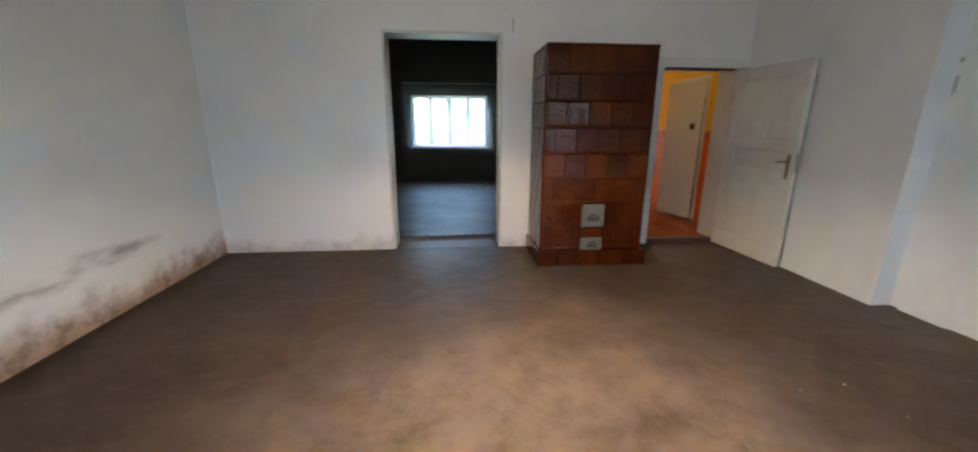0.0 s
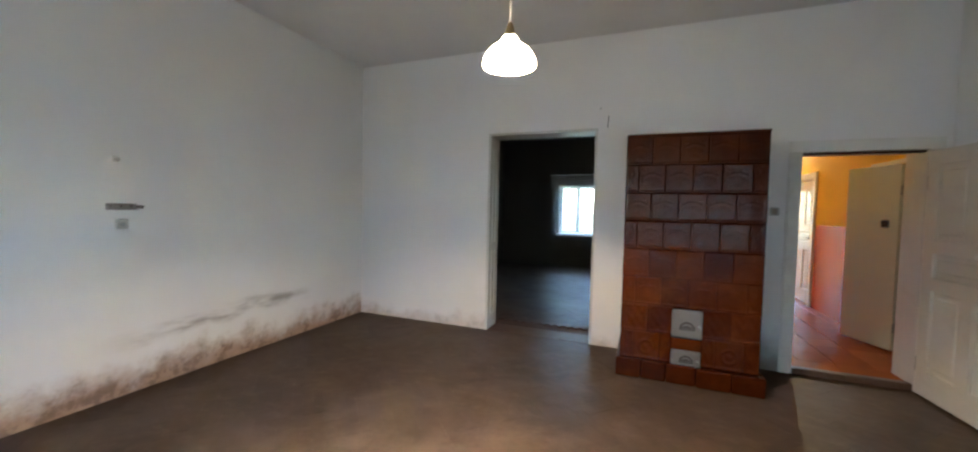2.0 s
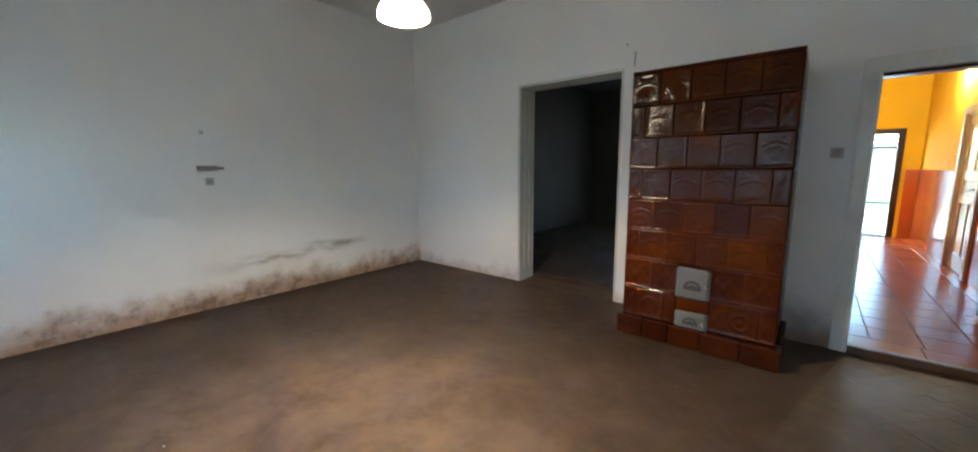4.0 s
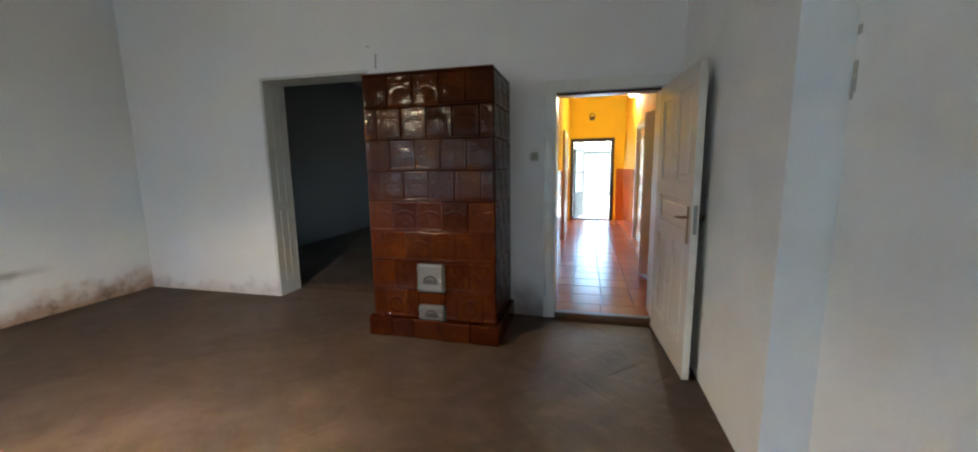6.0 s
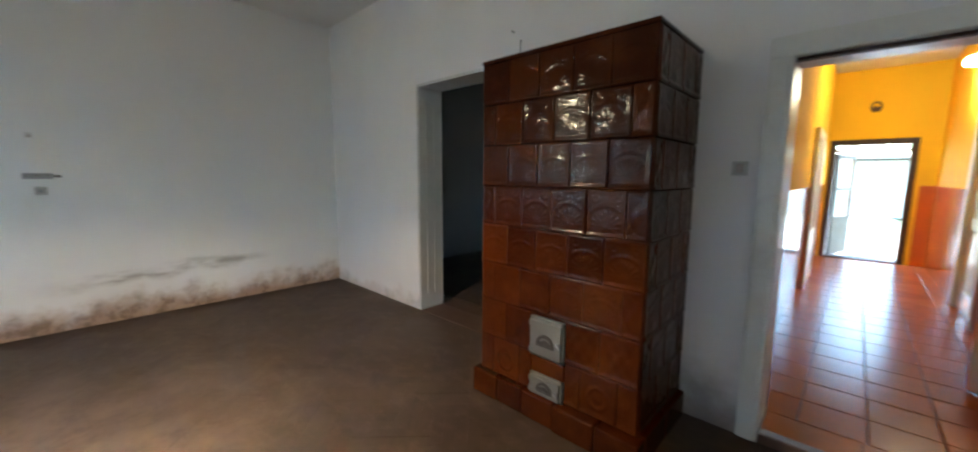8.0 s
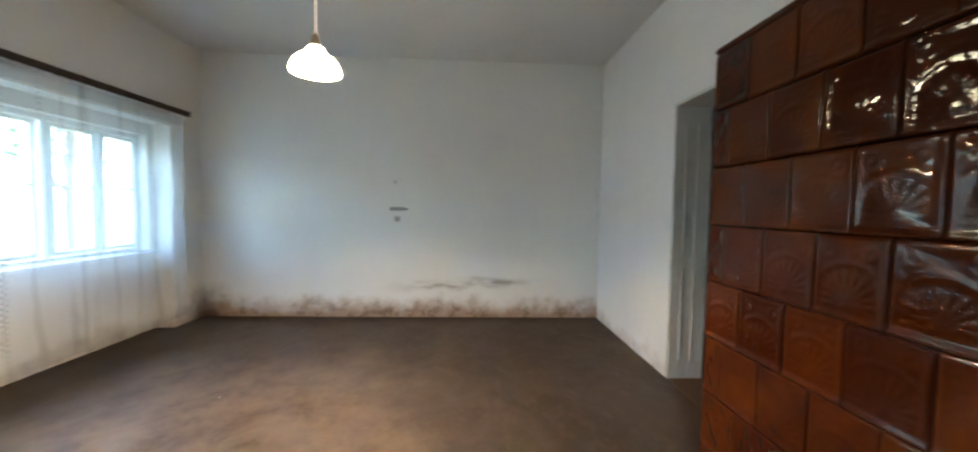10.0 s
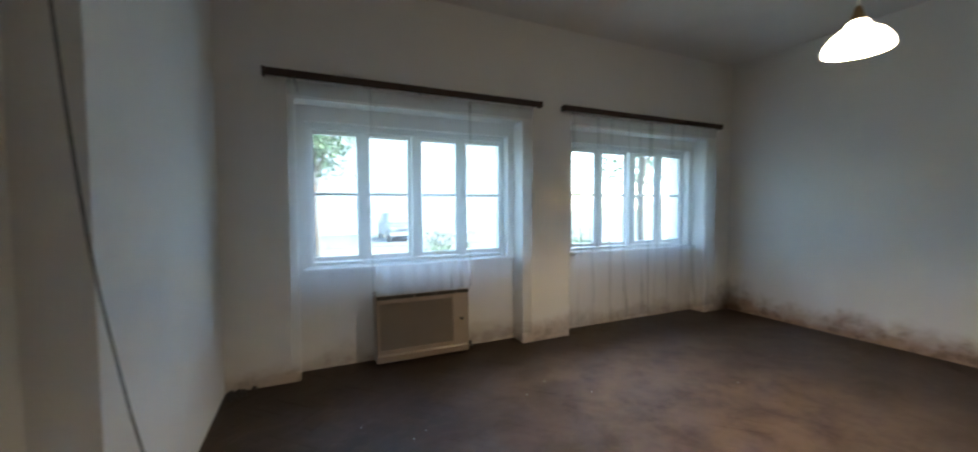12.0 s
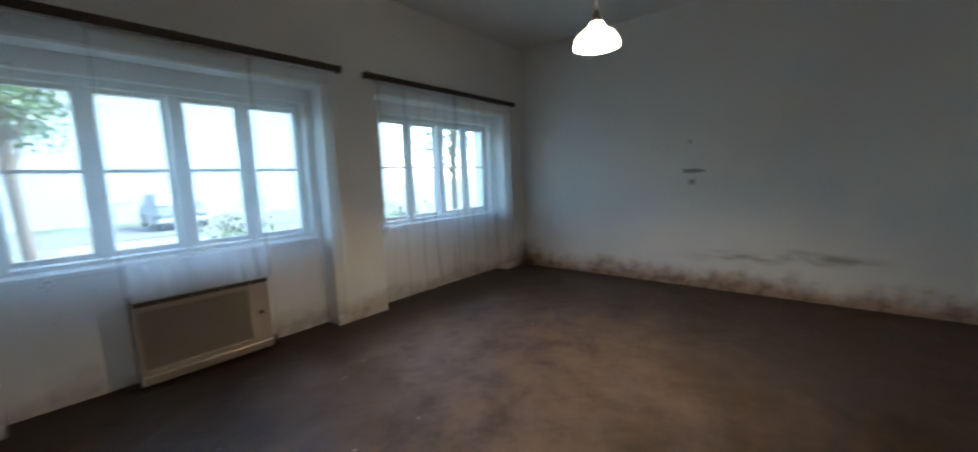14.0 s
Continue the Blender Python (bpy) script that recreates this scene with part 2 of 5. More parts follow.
def parquet(name):
    m = Mat(name, 0.6, spec=0.28)
    rnd = m.random()
    isl = m.node("ShaderNodeNewGeometry").outputs["Random Per Island"]
    r = m.math("FRACT", m.math("ADD", rnd, isl))
    wood = m.ramp(r, [(0.0, (0.042, 0.025, 0.016)), (0.5, (0.050, 0.030, 0.019)), (1.0, (0.060, 0.037, 0.024))])
    geo = m.node("ShaderNodeNewGeometry").outputs["Position"]
    m.co = geo
    grain = m.noise(30, 6, 0.6)
    wood = m.mix(m.math("MULTIPLY", grain, 0.35), wood, (0.06, 0.04, 0.03))
    dust = m.span(m.noise(1.3, 7, 0.65, distort=0.6), 0.42, 0.64)
    wood = m.mix(m.math("MULTIPLY", dust, 0.6), wood, (0.086, 0.056, 0.040))
    smear = m.span(m.noise(5.5, 7, 0.7, (1, 1.7, 1), 0.2), 0.46, 0.76)
    wood = m.mix(m.math("MULTIPLY", smear, 0.42), wood, (0.150, 0.103, 0.076))
    spots = m.span(m.noise(11, 4, 0.6), 0.66, 0.74)
    wood = m.mix(m.math("MULTIPLY", spots, 0.55), wood, (0.05, 0.035, 0.028))
    # pale dust in the middle of the room, lightened further for the lamp's pool
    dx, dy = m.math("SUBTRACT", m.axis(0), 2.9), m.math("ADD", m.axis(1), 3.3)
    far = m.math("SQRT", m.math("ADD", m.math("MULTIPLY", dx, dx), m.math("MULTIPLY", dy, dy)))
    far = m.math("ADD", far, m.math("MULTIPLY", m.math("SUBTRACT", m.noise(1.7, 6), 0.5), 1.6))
    dust_pool = m.math("SUBTRACT", 1.0, m.span(far, 0.7, 2.1))
    dust_pool = m.math("MULTIPLY", dust_pool, m.span(m.noise(3.2, 7, 0.68, distort=0.2), 0.22, 0.66))
    wood = m.mix(m.math("MULTIPLY", dust_pool, 0.78), wood, (0.210, 0.142, 0.106))
    # boards darker brown along the window wall and the left wall, with ragged edges
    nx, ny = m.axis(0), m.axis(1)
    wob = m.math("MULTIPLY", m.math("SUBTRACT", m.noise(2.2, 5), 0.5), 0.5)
    dark_edge = m.math("SUBTRACT", 1.0, m.span(m.math("ADD", ny, wob), -4.95, -4.25))
    dark_edge2 = m.math("SUBTRACT", 1.0, m.span(m.math("ADD", nx, wob), 0.02, 0.45))
    wood = m.mix(m.math("MULTIPLY", m.math("MAXIMUM", dark_edge, m.math("MULTIPLY", dark_edge2, 0.7)), 0.82), wood, (0.030, 0.019, 0.013))
    m.colour(wood)
    m.roughness(m.noise(2.2, 6), 0.40, 0.66)
    m.bump(m.mix(0.5, grain, m.noise(90, 3)), 0.12, 0.004)
    return m.m


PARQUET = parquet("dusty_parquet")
JOINT = gloss_paint("floor_joint_dirt", (0.085, 0.055, 0.038), 0.85, (0.05, 0.035, 0.025))


def glaze(name):
    """Dark amber stove glaze that runs thin over the reliefs."""
    m = Mat(name, 0.12, spec=0.21)
    r = m.random()
    c = m.ramp(r, [(0.0, (0.036, 0.0056, 0.0010)), (0.45, (0.050, 0.0085, 0.0013)), (0.8, (0.072, 0.0136, 0.0020)), (1.0, (0.040, 0.0062, 0.0010))])
    m.co = m.node("ShaderNodeNewGeometry").outputs["Position"]
    c = m.mix(m.math("MULTIPLY", m.span(m.noise(9, 6, 0.6), 0.45, 0.75), 0.5), c, (0.028, 0.006, 0.002))
    c = m.mix(m.math("MULTIPLY", m.span(m.noise(3.1, 4), 0.5, 0.78), 0.45), c, (0.14, 0.031, 0.005))
    m.colour(c)
    m.roughness(m.noise(14, 5), 0.03, 0.10)
    m.bump(m.mix(0.25, m.noise(10, 2), m.noise(34, 2)), 0.34, 0.012)
    return m.m


GLAZE = glaze("amber_brown_glaze")


def tile_mat(name):
    m = Mat(name, 0.25, spec=0.09)
    r = m.random()
    c = m.ramp(r, [(0.0, (0.27, 0.066, 0.018)), (1.0, (0.34, 0.092, 0.026))])
    m.co = m.node("ShaderNodeNewGeometry").outputs["Position"]
    c = m.mix(m.math("MULTIPLY", m.span(m.noise(4, 6), 0.45, 0.75), 0.4), c, (0.24, 0.07, 0.028))
    m.colour(c)
    m.roughness(m.noise(6, 5), 0.17, 0.30)
    m.bump(m.noise(20, 3), 0.03, 0.003)
    return m.m


HALL_TILE = tile_mat("orange_floor_tile")
GROUT = gloss_paint("grout", (0.13, 0.065, 0.038), 0.8, (0.12, 0.08, 0.06))


def sheer(name, cover, lace, pitch=0.0, band=0.0):
    """Sheer net: part open weave, part white thread, with a lace dot and, at a pitch, upright bands of denser lace."""
    m = Mat(name, 0.9)
    t = m.t
    thread = m.node("ShaderNodeBsdfDiffuse")
    thread.inputs[0].default_value = (0.94, 0.95, 0.96, 1)
    back = m.node("ShaderNodeBsdfTranslucent")
    back.inputs[0].default_value = (0.94, 0.95, 0.96, 1)
    cloth = m.node("ShaderNodeMixShader")
    cloth.inputs[0].default_value = 0.66
    m.link(thread.outputs[0], cloth.inputs[1])
    m.link(back.outputs[0], cloth.inputs[2])
    clear = m.node("ShaderNodeBsdfTransparent")
    net = m.node("ShaderNodeMixShader")
    sx = m.math("SINE", m.math("MULTIPLY", m.axis(0), 125.0))
    sz = m.math("SINE", m.math("MULTIPLY", m.axis(2), 125.0))
    dots = m.span(m.math("MULTIPLY", sx, sz), 0.45, 0.75)
    folds = m.noise(3.5, 4, 0.6, (3.0, 1.0, 0.25))
    f = m.math("ADD", m.math("MULTIPLY", dots, lace), m.math("MULTIPLY", m.math("SUBTRACT", folds, 0.5), 0.03))
    if pitch:
        row = m.math("MULTIPLY", m.math("SINE", m.math("MULTIPLY", m.axis(0), 150.0)), m.math("SINE", m.math("MULTIPLY", m.axis(2), 150.0)))
        u = m.math("ADD", m.axis(0), m.math("MULTIPLY", m.math("SUBTRACT", m.noise(2.3, 2, 0.5, (1.0, 1.0, 0.15)), 0.5), 0.6))
        where = m.span(m.math("COSINE", m.math("MULTIPLY", u, 2 * math.pi / pitch)), 0.72, 0.86)
        spots = m.math("ADD", 0.25, m.math("MULTIPLY", m.span(row, -0.2, 0.4), 0.75))
        f = m.math("ADD", f, m.math("MULTIPLY", m.math("MULTIPLY", where, spots), band))
    f = m.math("ADD", f, cover, clamp=True)
    m.link(f, net.inputs[0])
    m.link(clear.outputs[0], net.inputs[1])
    m.link(cloth.outputs[0], net.inputs[2])
    m.link(net.outputs[0], t.nodes["Material Output"].inputs["Surface"])
    return m.m


NET = sheer("white_net_curtain", 0.235, 0.008, 0.44, 0.018)
BANDED_NET = sheer("banded_net_curtain", 0.235, 0.008, 0.24, 0.026)
THIN_NET = sheer("thin_net_curtain", 0.15, 0.012)
FOLDED_NET = sheer("folded_net_curtain", 0.52, 0.03)
FRILL_NET = sheer("net_header_frill", 0.20, 0.05)


def glass_mat(name):
    m = Mat(name, 0.02)
    m.b.inputs["Transmission Weight"].default_value = 1.0
    m.b.inputs["IOR"].default_value = 1.45
    m.roughness(m.noise(5, 4), 0.0, 0.04)
    m.colour((0.96, 0.98, 0.98))
    return m.m


GLASS = glass_mat("window_glass")


def opal(name):
    """Lit opal glass of the pendant."""
    m = Mat(name, 0.2)
    m.colour((0.85, 0.78, 0.68))
    m.b.inputs["Emission Color"].default_value = (1.0, 0.78, 0.56, 1)
    m.b.inputs["Emission Strength"].default_value = 1.6
    return m.m


OPAL = opal("lit_opal_glass")
BULB = opal("lit_bulb_glass")
BULB.node_tree.nodes["Principled BSDF"].inputs["Emission Strength"].default_value = 6.0
BLACK_PLASTIC = gloss_paint("black_plastic", (0.03, 0.03, 0.032), 0.4, (0.015, 0.015, 0.015))
GREY_PLASTIC = gloss_paint("aged_switch_plastic", (0.42, 0.40, 0.37), 0.4, (0.3, 0.28, 0.25))
CABLE = gloss_paint("dark_cable", (0.045, 0.05, 0.055), 0.5, (0.03, 0.03, 0.03))

# ---- large structure ----
H = 3.32
WALL_Y, NICHE_Y, OUT_Y = -5.10, -5.30, -5.62
RIGHT_X, RECESS_X = 5.90, 6.08

solo("wall_left", wall_mesh("y", -5.62, 0.30, -0.30, 0.0, -0.2, H), DAMP, "whitewashed wall stained by rising damp and mould at its foot", "wall", kind="structure")
solo("wall_stove_side", wall_mesh("x", 0.0, 6.33, 0.0, 0.30, -0.2, H, [(1.842, 3.098, -0.2, 2.348), (4.872, 5.778, -0.2, 2.058)]), DAMP_STOVE,
     "whitewashed wall with two doorways behind the tiled stove", "wall", kind="structure")
N1, N2 = (3.27, 5.37), (0.48, 2.68)
W1, W2 = (3.34, 5.30), (0.56, 2.50)
SILL, HEAD = 0.90, 2.18
solo("wall_window_side", wall_mesh("x", 0.0, 6.0, NICHE_Y, WALL_Y, -0.2, H, [(*N1, -0.2, 2.31), (*N2, -0.2, 2.31)]), DAMP_WINDOW,
     "whitewashed wall with two deep window niches", "wall", kind="structure")
solo("wall_window_back", wall_mesh("x", 0.0, 6.0, OUT_Y, NICHE_Y, -0.2, H, [(*W1, SILL, HEAD), (*W2, SILL, HEAD)]), DAMP_WINDOW,
     "whitewashed back of the window niches", "wall", kind="structure")
solo("wall_right", wall_mesh("y", -5.30, 0.0, RIGHT_X, RECESS_X, -0.2, H, [(-3.22, -1.81, -0.2, 2.45)]), WHITEWASH,
     "whitewashed wall with a shallow blocked-up doorway recess", "wall", kind="structure")
solo("wall_right_back", wall_mesh("y", -5.62, 0.0, RECESS_X, 6.33, -0.2, H), WHITEWASH, "whitewashed back of the shallow recess", "wall", kind="structure")
solo("ceiling", boxes(((-0.3, -5.62, H), (6.33, 0.30, H + 0.2))), CEILING, "plain whitewashed plaster ceiling", "ceiling", kind="structure")

# the dark room behind; its dimness is painted into the plaster
solo("wall_back_room_left", wall_mesh("y", 0.30, 6.25, -0.30, 0.0, -0.2, H), BACKROOM_DIMMED, "plaster wall with the room's dimness in its colour", "wall", kind="structure")
solo("wall_back_room_far", wall_mesh("x", 0.0, 4.60, 5.95, 6.25, -0.2, H, [(1.52, 3.44, 0.86, 2.12)]), BACKROOM_DIMMED, "plaster wall around a window, dimness in its colour", "wall", kind="structure")
solo("wall_partition", wall_mesh("y", 0.30, 6.70, 4.60, 4.75, -0.2, H), [YELLOW], "yellow painted partition wall of the hall", "wall", kind="structure")
solo("back_room_lining", wall_mesh("y", 0.30, 5.95, 4.585, 4.60, 0.0, H), BACKROOM_DIMMED, "plaster wall with the room's dimness in its colour", "wall", kind="structure")
solo("ceiling_back_room", boxes(((-0.3, 0.30, H), (4.60, 6.25, H + 0.2))), BACKROOM_DIMMED, "plaster ceiling of the back room, dimness in its colour", "ceiling", kind="structure")

# the hall
HX0, HX1, HEND = 4.75, 6.08, 6.70
solo("wall_hall_right", wall_mesh("y", 0.30, HEND, HX1, HX1 + 0.25, -0.2, 3.22, [(0.97, 1.57, 0.0, 2.03), (3.22, 4.12, 0, 2.06)]), YELLOW, "yellow painted hall wall with two doors", "wall", kind="structure")
solo("wall_hall_end", wall_mesh("x", 4.35, 6.33, HEND, HEND + 0.3, -0.2, 3.22, [(4.80, 5.82, 0, 2.07)]), YELLOW, "yellow painted end wall around the open front door", "wall", kind="structure")
solo("ceiling_hall", boxes(((4.60, 0.30, 3.22), (6.33, 7.0, 3.42))), CEILING, "whitewashed ceiling of the hall", "ceiling", kind="structure")
solo("wall_hall_backing", wall_mesh("y", 0.30, 7.0, HX1 + 0.25, HX1 + 0.33, -0.2, 3.42), BACKROOM_DIMMED, "plain wall behind the hall doors", "wall", kind="structure")

# orange oil-paint dado of the hall, a thin skin on the plaster
bm = bmesh.new()
for y0, y1 in ((0.31, 0.915), (1.625, 3.12), (4.22, HEND)):
    box(bm, (HX1 - 0.004, y0, 0.0), (HX1 + 0.002, y1, 1.33))
solo("trim_dado_right", bm, DADO, "glossy orange-brown oil-paint dado", "dado", kind="structure")
solo("trim_dado_end", boxes(((5.90, HEND - 0.004, 0), (HX1 - 0.006, HEND + 0.002, 1.33))), DADO, "glossy orange-brown oil-paint dado", "dado", kind="structure")
solo("trim_dado_left", boxes(((HX0 - 0.002, 0.31, 0), (HX0 + 0.004, HEND - 0.01, 1.33))), DADO, "glossy orange-brown oil-paint dado", "dado", kind="structure")

# outdoors
def grass_ground(name):
    m = Mat(name, 0.9)
    m.colour(m.mix(m.span(m.noise(0.25, 6), 0.4, 0.62), (0.050, 0.080, 0.028), (0.13, 0.12, 0.095)))
    m.bump(m.noise(6, 6), 0.4, 0.05)
    return m.m


solo("ground", boxes(((-300, -300, -0.45), (300, 300, -0.25))), grass_ground("yard_ground"), "worn grassy yard around the house", "ground", kind="structure")

# ---- doors ----
def panelled_leaf(name_parent, length, height, thick, panels):
    """A framed door leaf in the plane x (width) by z, with sunk panels; returns a bmesh about the hinge line."""
    bm = bmesh.new()
    us = sorted({0.0, length, *[p[0] for p in panels], *[p[1] for p in panels]})
    zs = sorted({0.0, height, *[p[2] for p in panels], *[p[3] for p in panels]})
    for i in range(len(us) - 1):
        for j in range(len(zs) - 1):
            cu, cz = (us[i] + us[i + 1]) / 2, (zs[j] + zs[j + 1]) / 2
            if not any(p[0] < cu < p[1] and p[2] < cz < p[3] for p in panels):
                box(bm, (us[i], -thick / 2, zs[j]), (us[i + 1], thick / 2, zs[j + 1]))
    bmesh.ops.remove_doubles(bm, verts=bm.verts[:], dist=0.0005)
    inner = [f for f in bm.faces if all(len(e.link_faces) > 2 for e in f.edges)]
    bmesh.ops.delete(bm, geom=inner, context="FACES_ONLY")
    return bm


def panel_mesh(p, thick):
    """One sunk panel with a raised, bevelled field and a bead round it."""
    u0, u1, z0, z1 = p
    bm = boxes(((u0, -0.007, z0), (u1, 0.007, z1)))
    box(bm, (u0 + 0.05, -0.0145, z0 + 0.05), (u1 - 0.05, 0.0145, z1 - 0.05), 0.006)
    for s in (-1, 1):
        y0, y1 = s * 0.007, s * (thick / 2 - 0.003)
        for a, b in (((u0, z0), (u0 + 0.018, z1)), ((u1 - 0.018, z0), (u1, z1)), ((u0 + 0.018, z0), (u1 - 0.018, z0 + 0.018)), ((u0 + 0.018, z1 - 0.018), (u1 - 0.018, z1))):
            box(bm, (a[0], y0, a[1]), (b[0], y1, b[1]), 0.004)
    return bm


def turned(bm, at, deg):
    bmesh.ops.transform(bm, matrix=pose(*at, 0, 0, deg), verts=bm.verts[:])
    return bm


def door_leaf(parent, at, deg, length, height, paint, name="leaf", handle=True, thick=0.042):
    w = length
    st = 0.105
    mid = w / 2
    panels = [(st, mid - 0.045, 1.27, height - 0.12), (mid + 0.045, w - st, 1.27, height - 0.12), (st, w - st, 0.97, 1.17),
              (st, mid - 0.045, 0.20, 0.87), (mid + 0.045, w - st, 0.20, 0.87)]
    leaf = part(name, turned(panelled_leaf(parent, w, height, thick, panels), at, deg), paint, parent, "white-painted panelled door leaf")
    for p in panels:
        part("panel", turned(panel_mesh(p, thick), at, deg), paint, leaf)
    if handle:
        u, z = w - 0.065, 1.06
        for s in (-1, 1):
            bm = bmesh.new()
            y0 = s * thick / 2
            box(bm, (u - 0.019, y0, z - 0.17), (u + 0.019, y0 + s * 0.005, z + 0.07), 0.0015)
            part("handle_plate", turned(bm, at, deg), BRASS, leaf, "worn brass handle plate")
            bm = bmesh.new()
            tube(bm, [(u, y0 + s * 0.004, z), (u, y0 + s * 0.045, z), (u - 0.02, y0 + s * 0.055, z), (u - 0.05, y0 + s * 0.055, z - 0.002), (u - 0.092, y0 + s * 0.052, z - 0.008)], 0.0085, 10)
            part("handle", turned(bm, at, deg), BRASS, leaf, "worn brass lever handle", smooth=True)
        bm = boxes(((w - 0.001, -0.011, z - 0.10), (w + 0.002, 0.011, z + 0.08)))
        part("lock_plate", turned(bm, at, deg), STEEL, leaf)
        bm = tube(bmesh.new(), [(w, 0, z + 0.01), (w + 0.016, 0, z + 0.01)], 0.009, 8)
        part("latch", turned(bm, at, deg), STEEL, leaf)
    return leaf


def casing(parent, x0, x1, top, y0, y1, side, width=0.075, paint=WHITE_PAINT, proud=0.014):
    """Boards of a door frame: linings in the wall's depth and casings on its face."""
    for a, b in ((x0, x0 + 0.028), (x1 - 0.028, x1)):
        part("lining", boxes(((a, y0 + 0.002, 0.0), (b, y1 - 0.002, top - 0.028)), bevel=0.003), LINING_PAINT, parent)
    part("head_lining", boxes(((x0, y0 + 0.002, top - 0.028), (x1, y1 - 0.002, top)), bevel=0.003), LINING_PAINT, parent)
    for face, s in ((y0, -1), (y1, 1)):
        if side and s != side:
            continue
        ya, yb = face, face + s * proud
        for a, b in ((x0 - width, x0 + 0.026), (x1 - 0.026, x1 + width)):
            part("casing", boxes(((a, ya, 0.0), (b, yb, top - 0.026)), ((a + 0.012, ya, 0.0), (b - 0.02, yb + s * 0.006, top - 0.026)), bevel=0.003), paint, parent)
        part("head_casing", boxes(((x0 - width, ya, top - 0.026), (x1 + width, yb, top + width)), bevel=0.004), paint, parent)


d1 = thing("door_1", (2.47, 0.15, 0), "open doorway with a grey-white painted panelled lining", "doorway", kind="structure")
casing(d1, 1.842, 3.098, 2.348, 0.0, 0.30, 1)
# moulded panel strips on the deep lining
for xa, s in ((1.870, 1), (3.070, -1)):
    for za, zb in ((0.16, 0.95), (1.05, 2.18)):
        bm = bmesh.new()
        for ya in (0.10, 0.20):
            box(bm, (xa, ya - 0.008, za), (xa + s * 0.010, ya + 0.008, zb), 0.003)
        part("lining_moulding", bm, LINING_PAINT, d1)
part("floor_strip", boxes(((1.872, 0.0, -0.012), (3.068, 0.30, 0.004)), bevel=0.003), THRESHOLD, d1, "worn oak strip across the doorway")

d2 = thing("door_2", (5.32, 0.15, 0), "white panelled door standing wide open against the wall", "door", kind="structure")
casing(d2, 4.872, 5.778, 2.058, 0.0, 0.30, -1)
part("threshold", boxes(((4.902, -0.01, -0.012), (5.748, 0.062, 0.056)), bevel=0.008, seg=2), THRESHOLD, d2, "worn dark oak threshold")
part("doorway_tile", boxes(((4.902, 0.064, -0.012), (5.322, 0.298, 0.045)), ((5.326, 0.064, -0.012), (5.748, 0.298, 0.045)), bevel=0.002), HALL_TILE, d2, "orange floor tiles in the doorway")
# Dark strip drawn for the shadow line under the door head.
part("head_stop", boxes(((4.902, 0.02, 2.012), (5.748, 0.06, 2.028))), DARK_WOOD, d2)
DOOR_AT, DOOR_TURN = (5.757, -0.048, 0.012), -86.3
door_leaf(d2, DOOR_AT, DOOR_TURN, 0.90, 1.995, DOOR_PAINT)
for z in (0.25, 1.75):
    bm = tube(bmesh.new(), [(5.745, -0.04, z - 0.06), (5.745, -0.04, z + 0.06)], 0.008, 10)
    part("hinge", bm, STEEL, d2)

# ---- windows ----
def window(name, x0, x1, z0, z1, y, face, panes, bar, label):
    """Four white casements side by side in a wooden frame; face is -1 where the room lies behind smaller y."""
    w = thing(name, ((x0 + x1) / 2, y, z0), label, "window", kind="structure")
    d = 0.05
    part("window_frame", boxes(((x0, y - d, z0), (x0 + 0.05, y + d, z1)), ((x1 - 0.05, y - d, z0), (x1, y + d, z1)),
                               ((x0 + 0.05, y - d, z0), (x1 - 0.05, y + d, z0 + 0.035)), ((x0 + 0.05, y - d, z1 - 0.05), (x1 - 0.05, y + d, z1)), bevel=0.004), WINDOW_PAINT, w)
    for (a0, a1), (b0, b1) in zip(panes, panes[1:]):
        m = (a1 + b0) / 2
        part("mullion", boxes(((m - 0.024, y - d, z0 + 0.035), (m + 0.024, y + d, z1 - 0.05)), ((m - 0.034, y + face * d, z0 + 0.06), (m + 0.034, y + face * (d + 0.014), z1 - 0.07)), bevel=0.004), WINDOW_PAINT, w)
    for k, (a, b) in enumerate(panes):
        s, lo, hi = 0.036, z0 + 0.042, z1 - 0.056
        ya, yb = y - 0.024 + face * 0.008, y + 0.024 + face * 0.008
        cas = part("casement", boxes(((a - s, ya, lo), (a, yb, hi)), ((b, ya, lo), (b + s, yb, hi)), ((a, ya, lo), (b, yb, lo + 0.042)), ((a, ya, hi - 0.034), (b, yb, hi)), bevel=0.003), WINDOW_PAINT, w)
        part("glazing_bar", boxes(((a, ya + 0.006, bar - 0.013), (b, yb - 0.006, bar + 0.013)), bevel=0.003), WINDOW_PAINT, cas)
        for p, q in ((lo + 0.042, bar - 0.009), (bar + 0.009, hi - 0.034)):
            g = part("pane", boxes(((a - 0.004, y - 0.002, p - 0.004), (b + 0.004, y + 0.002, q + 0.004))), GLASS, cas)
            g.visible_shadow = False
        if k in (0, 2):
            part("window_catch", boxes(((b + 0.012, y + face * 0.032, bar - 0.20), (b + 0.026, y + face * 0.052, bar - 0.12)), bevel=0.003), STEEL, cas)
    return w


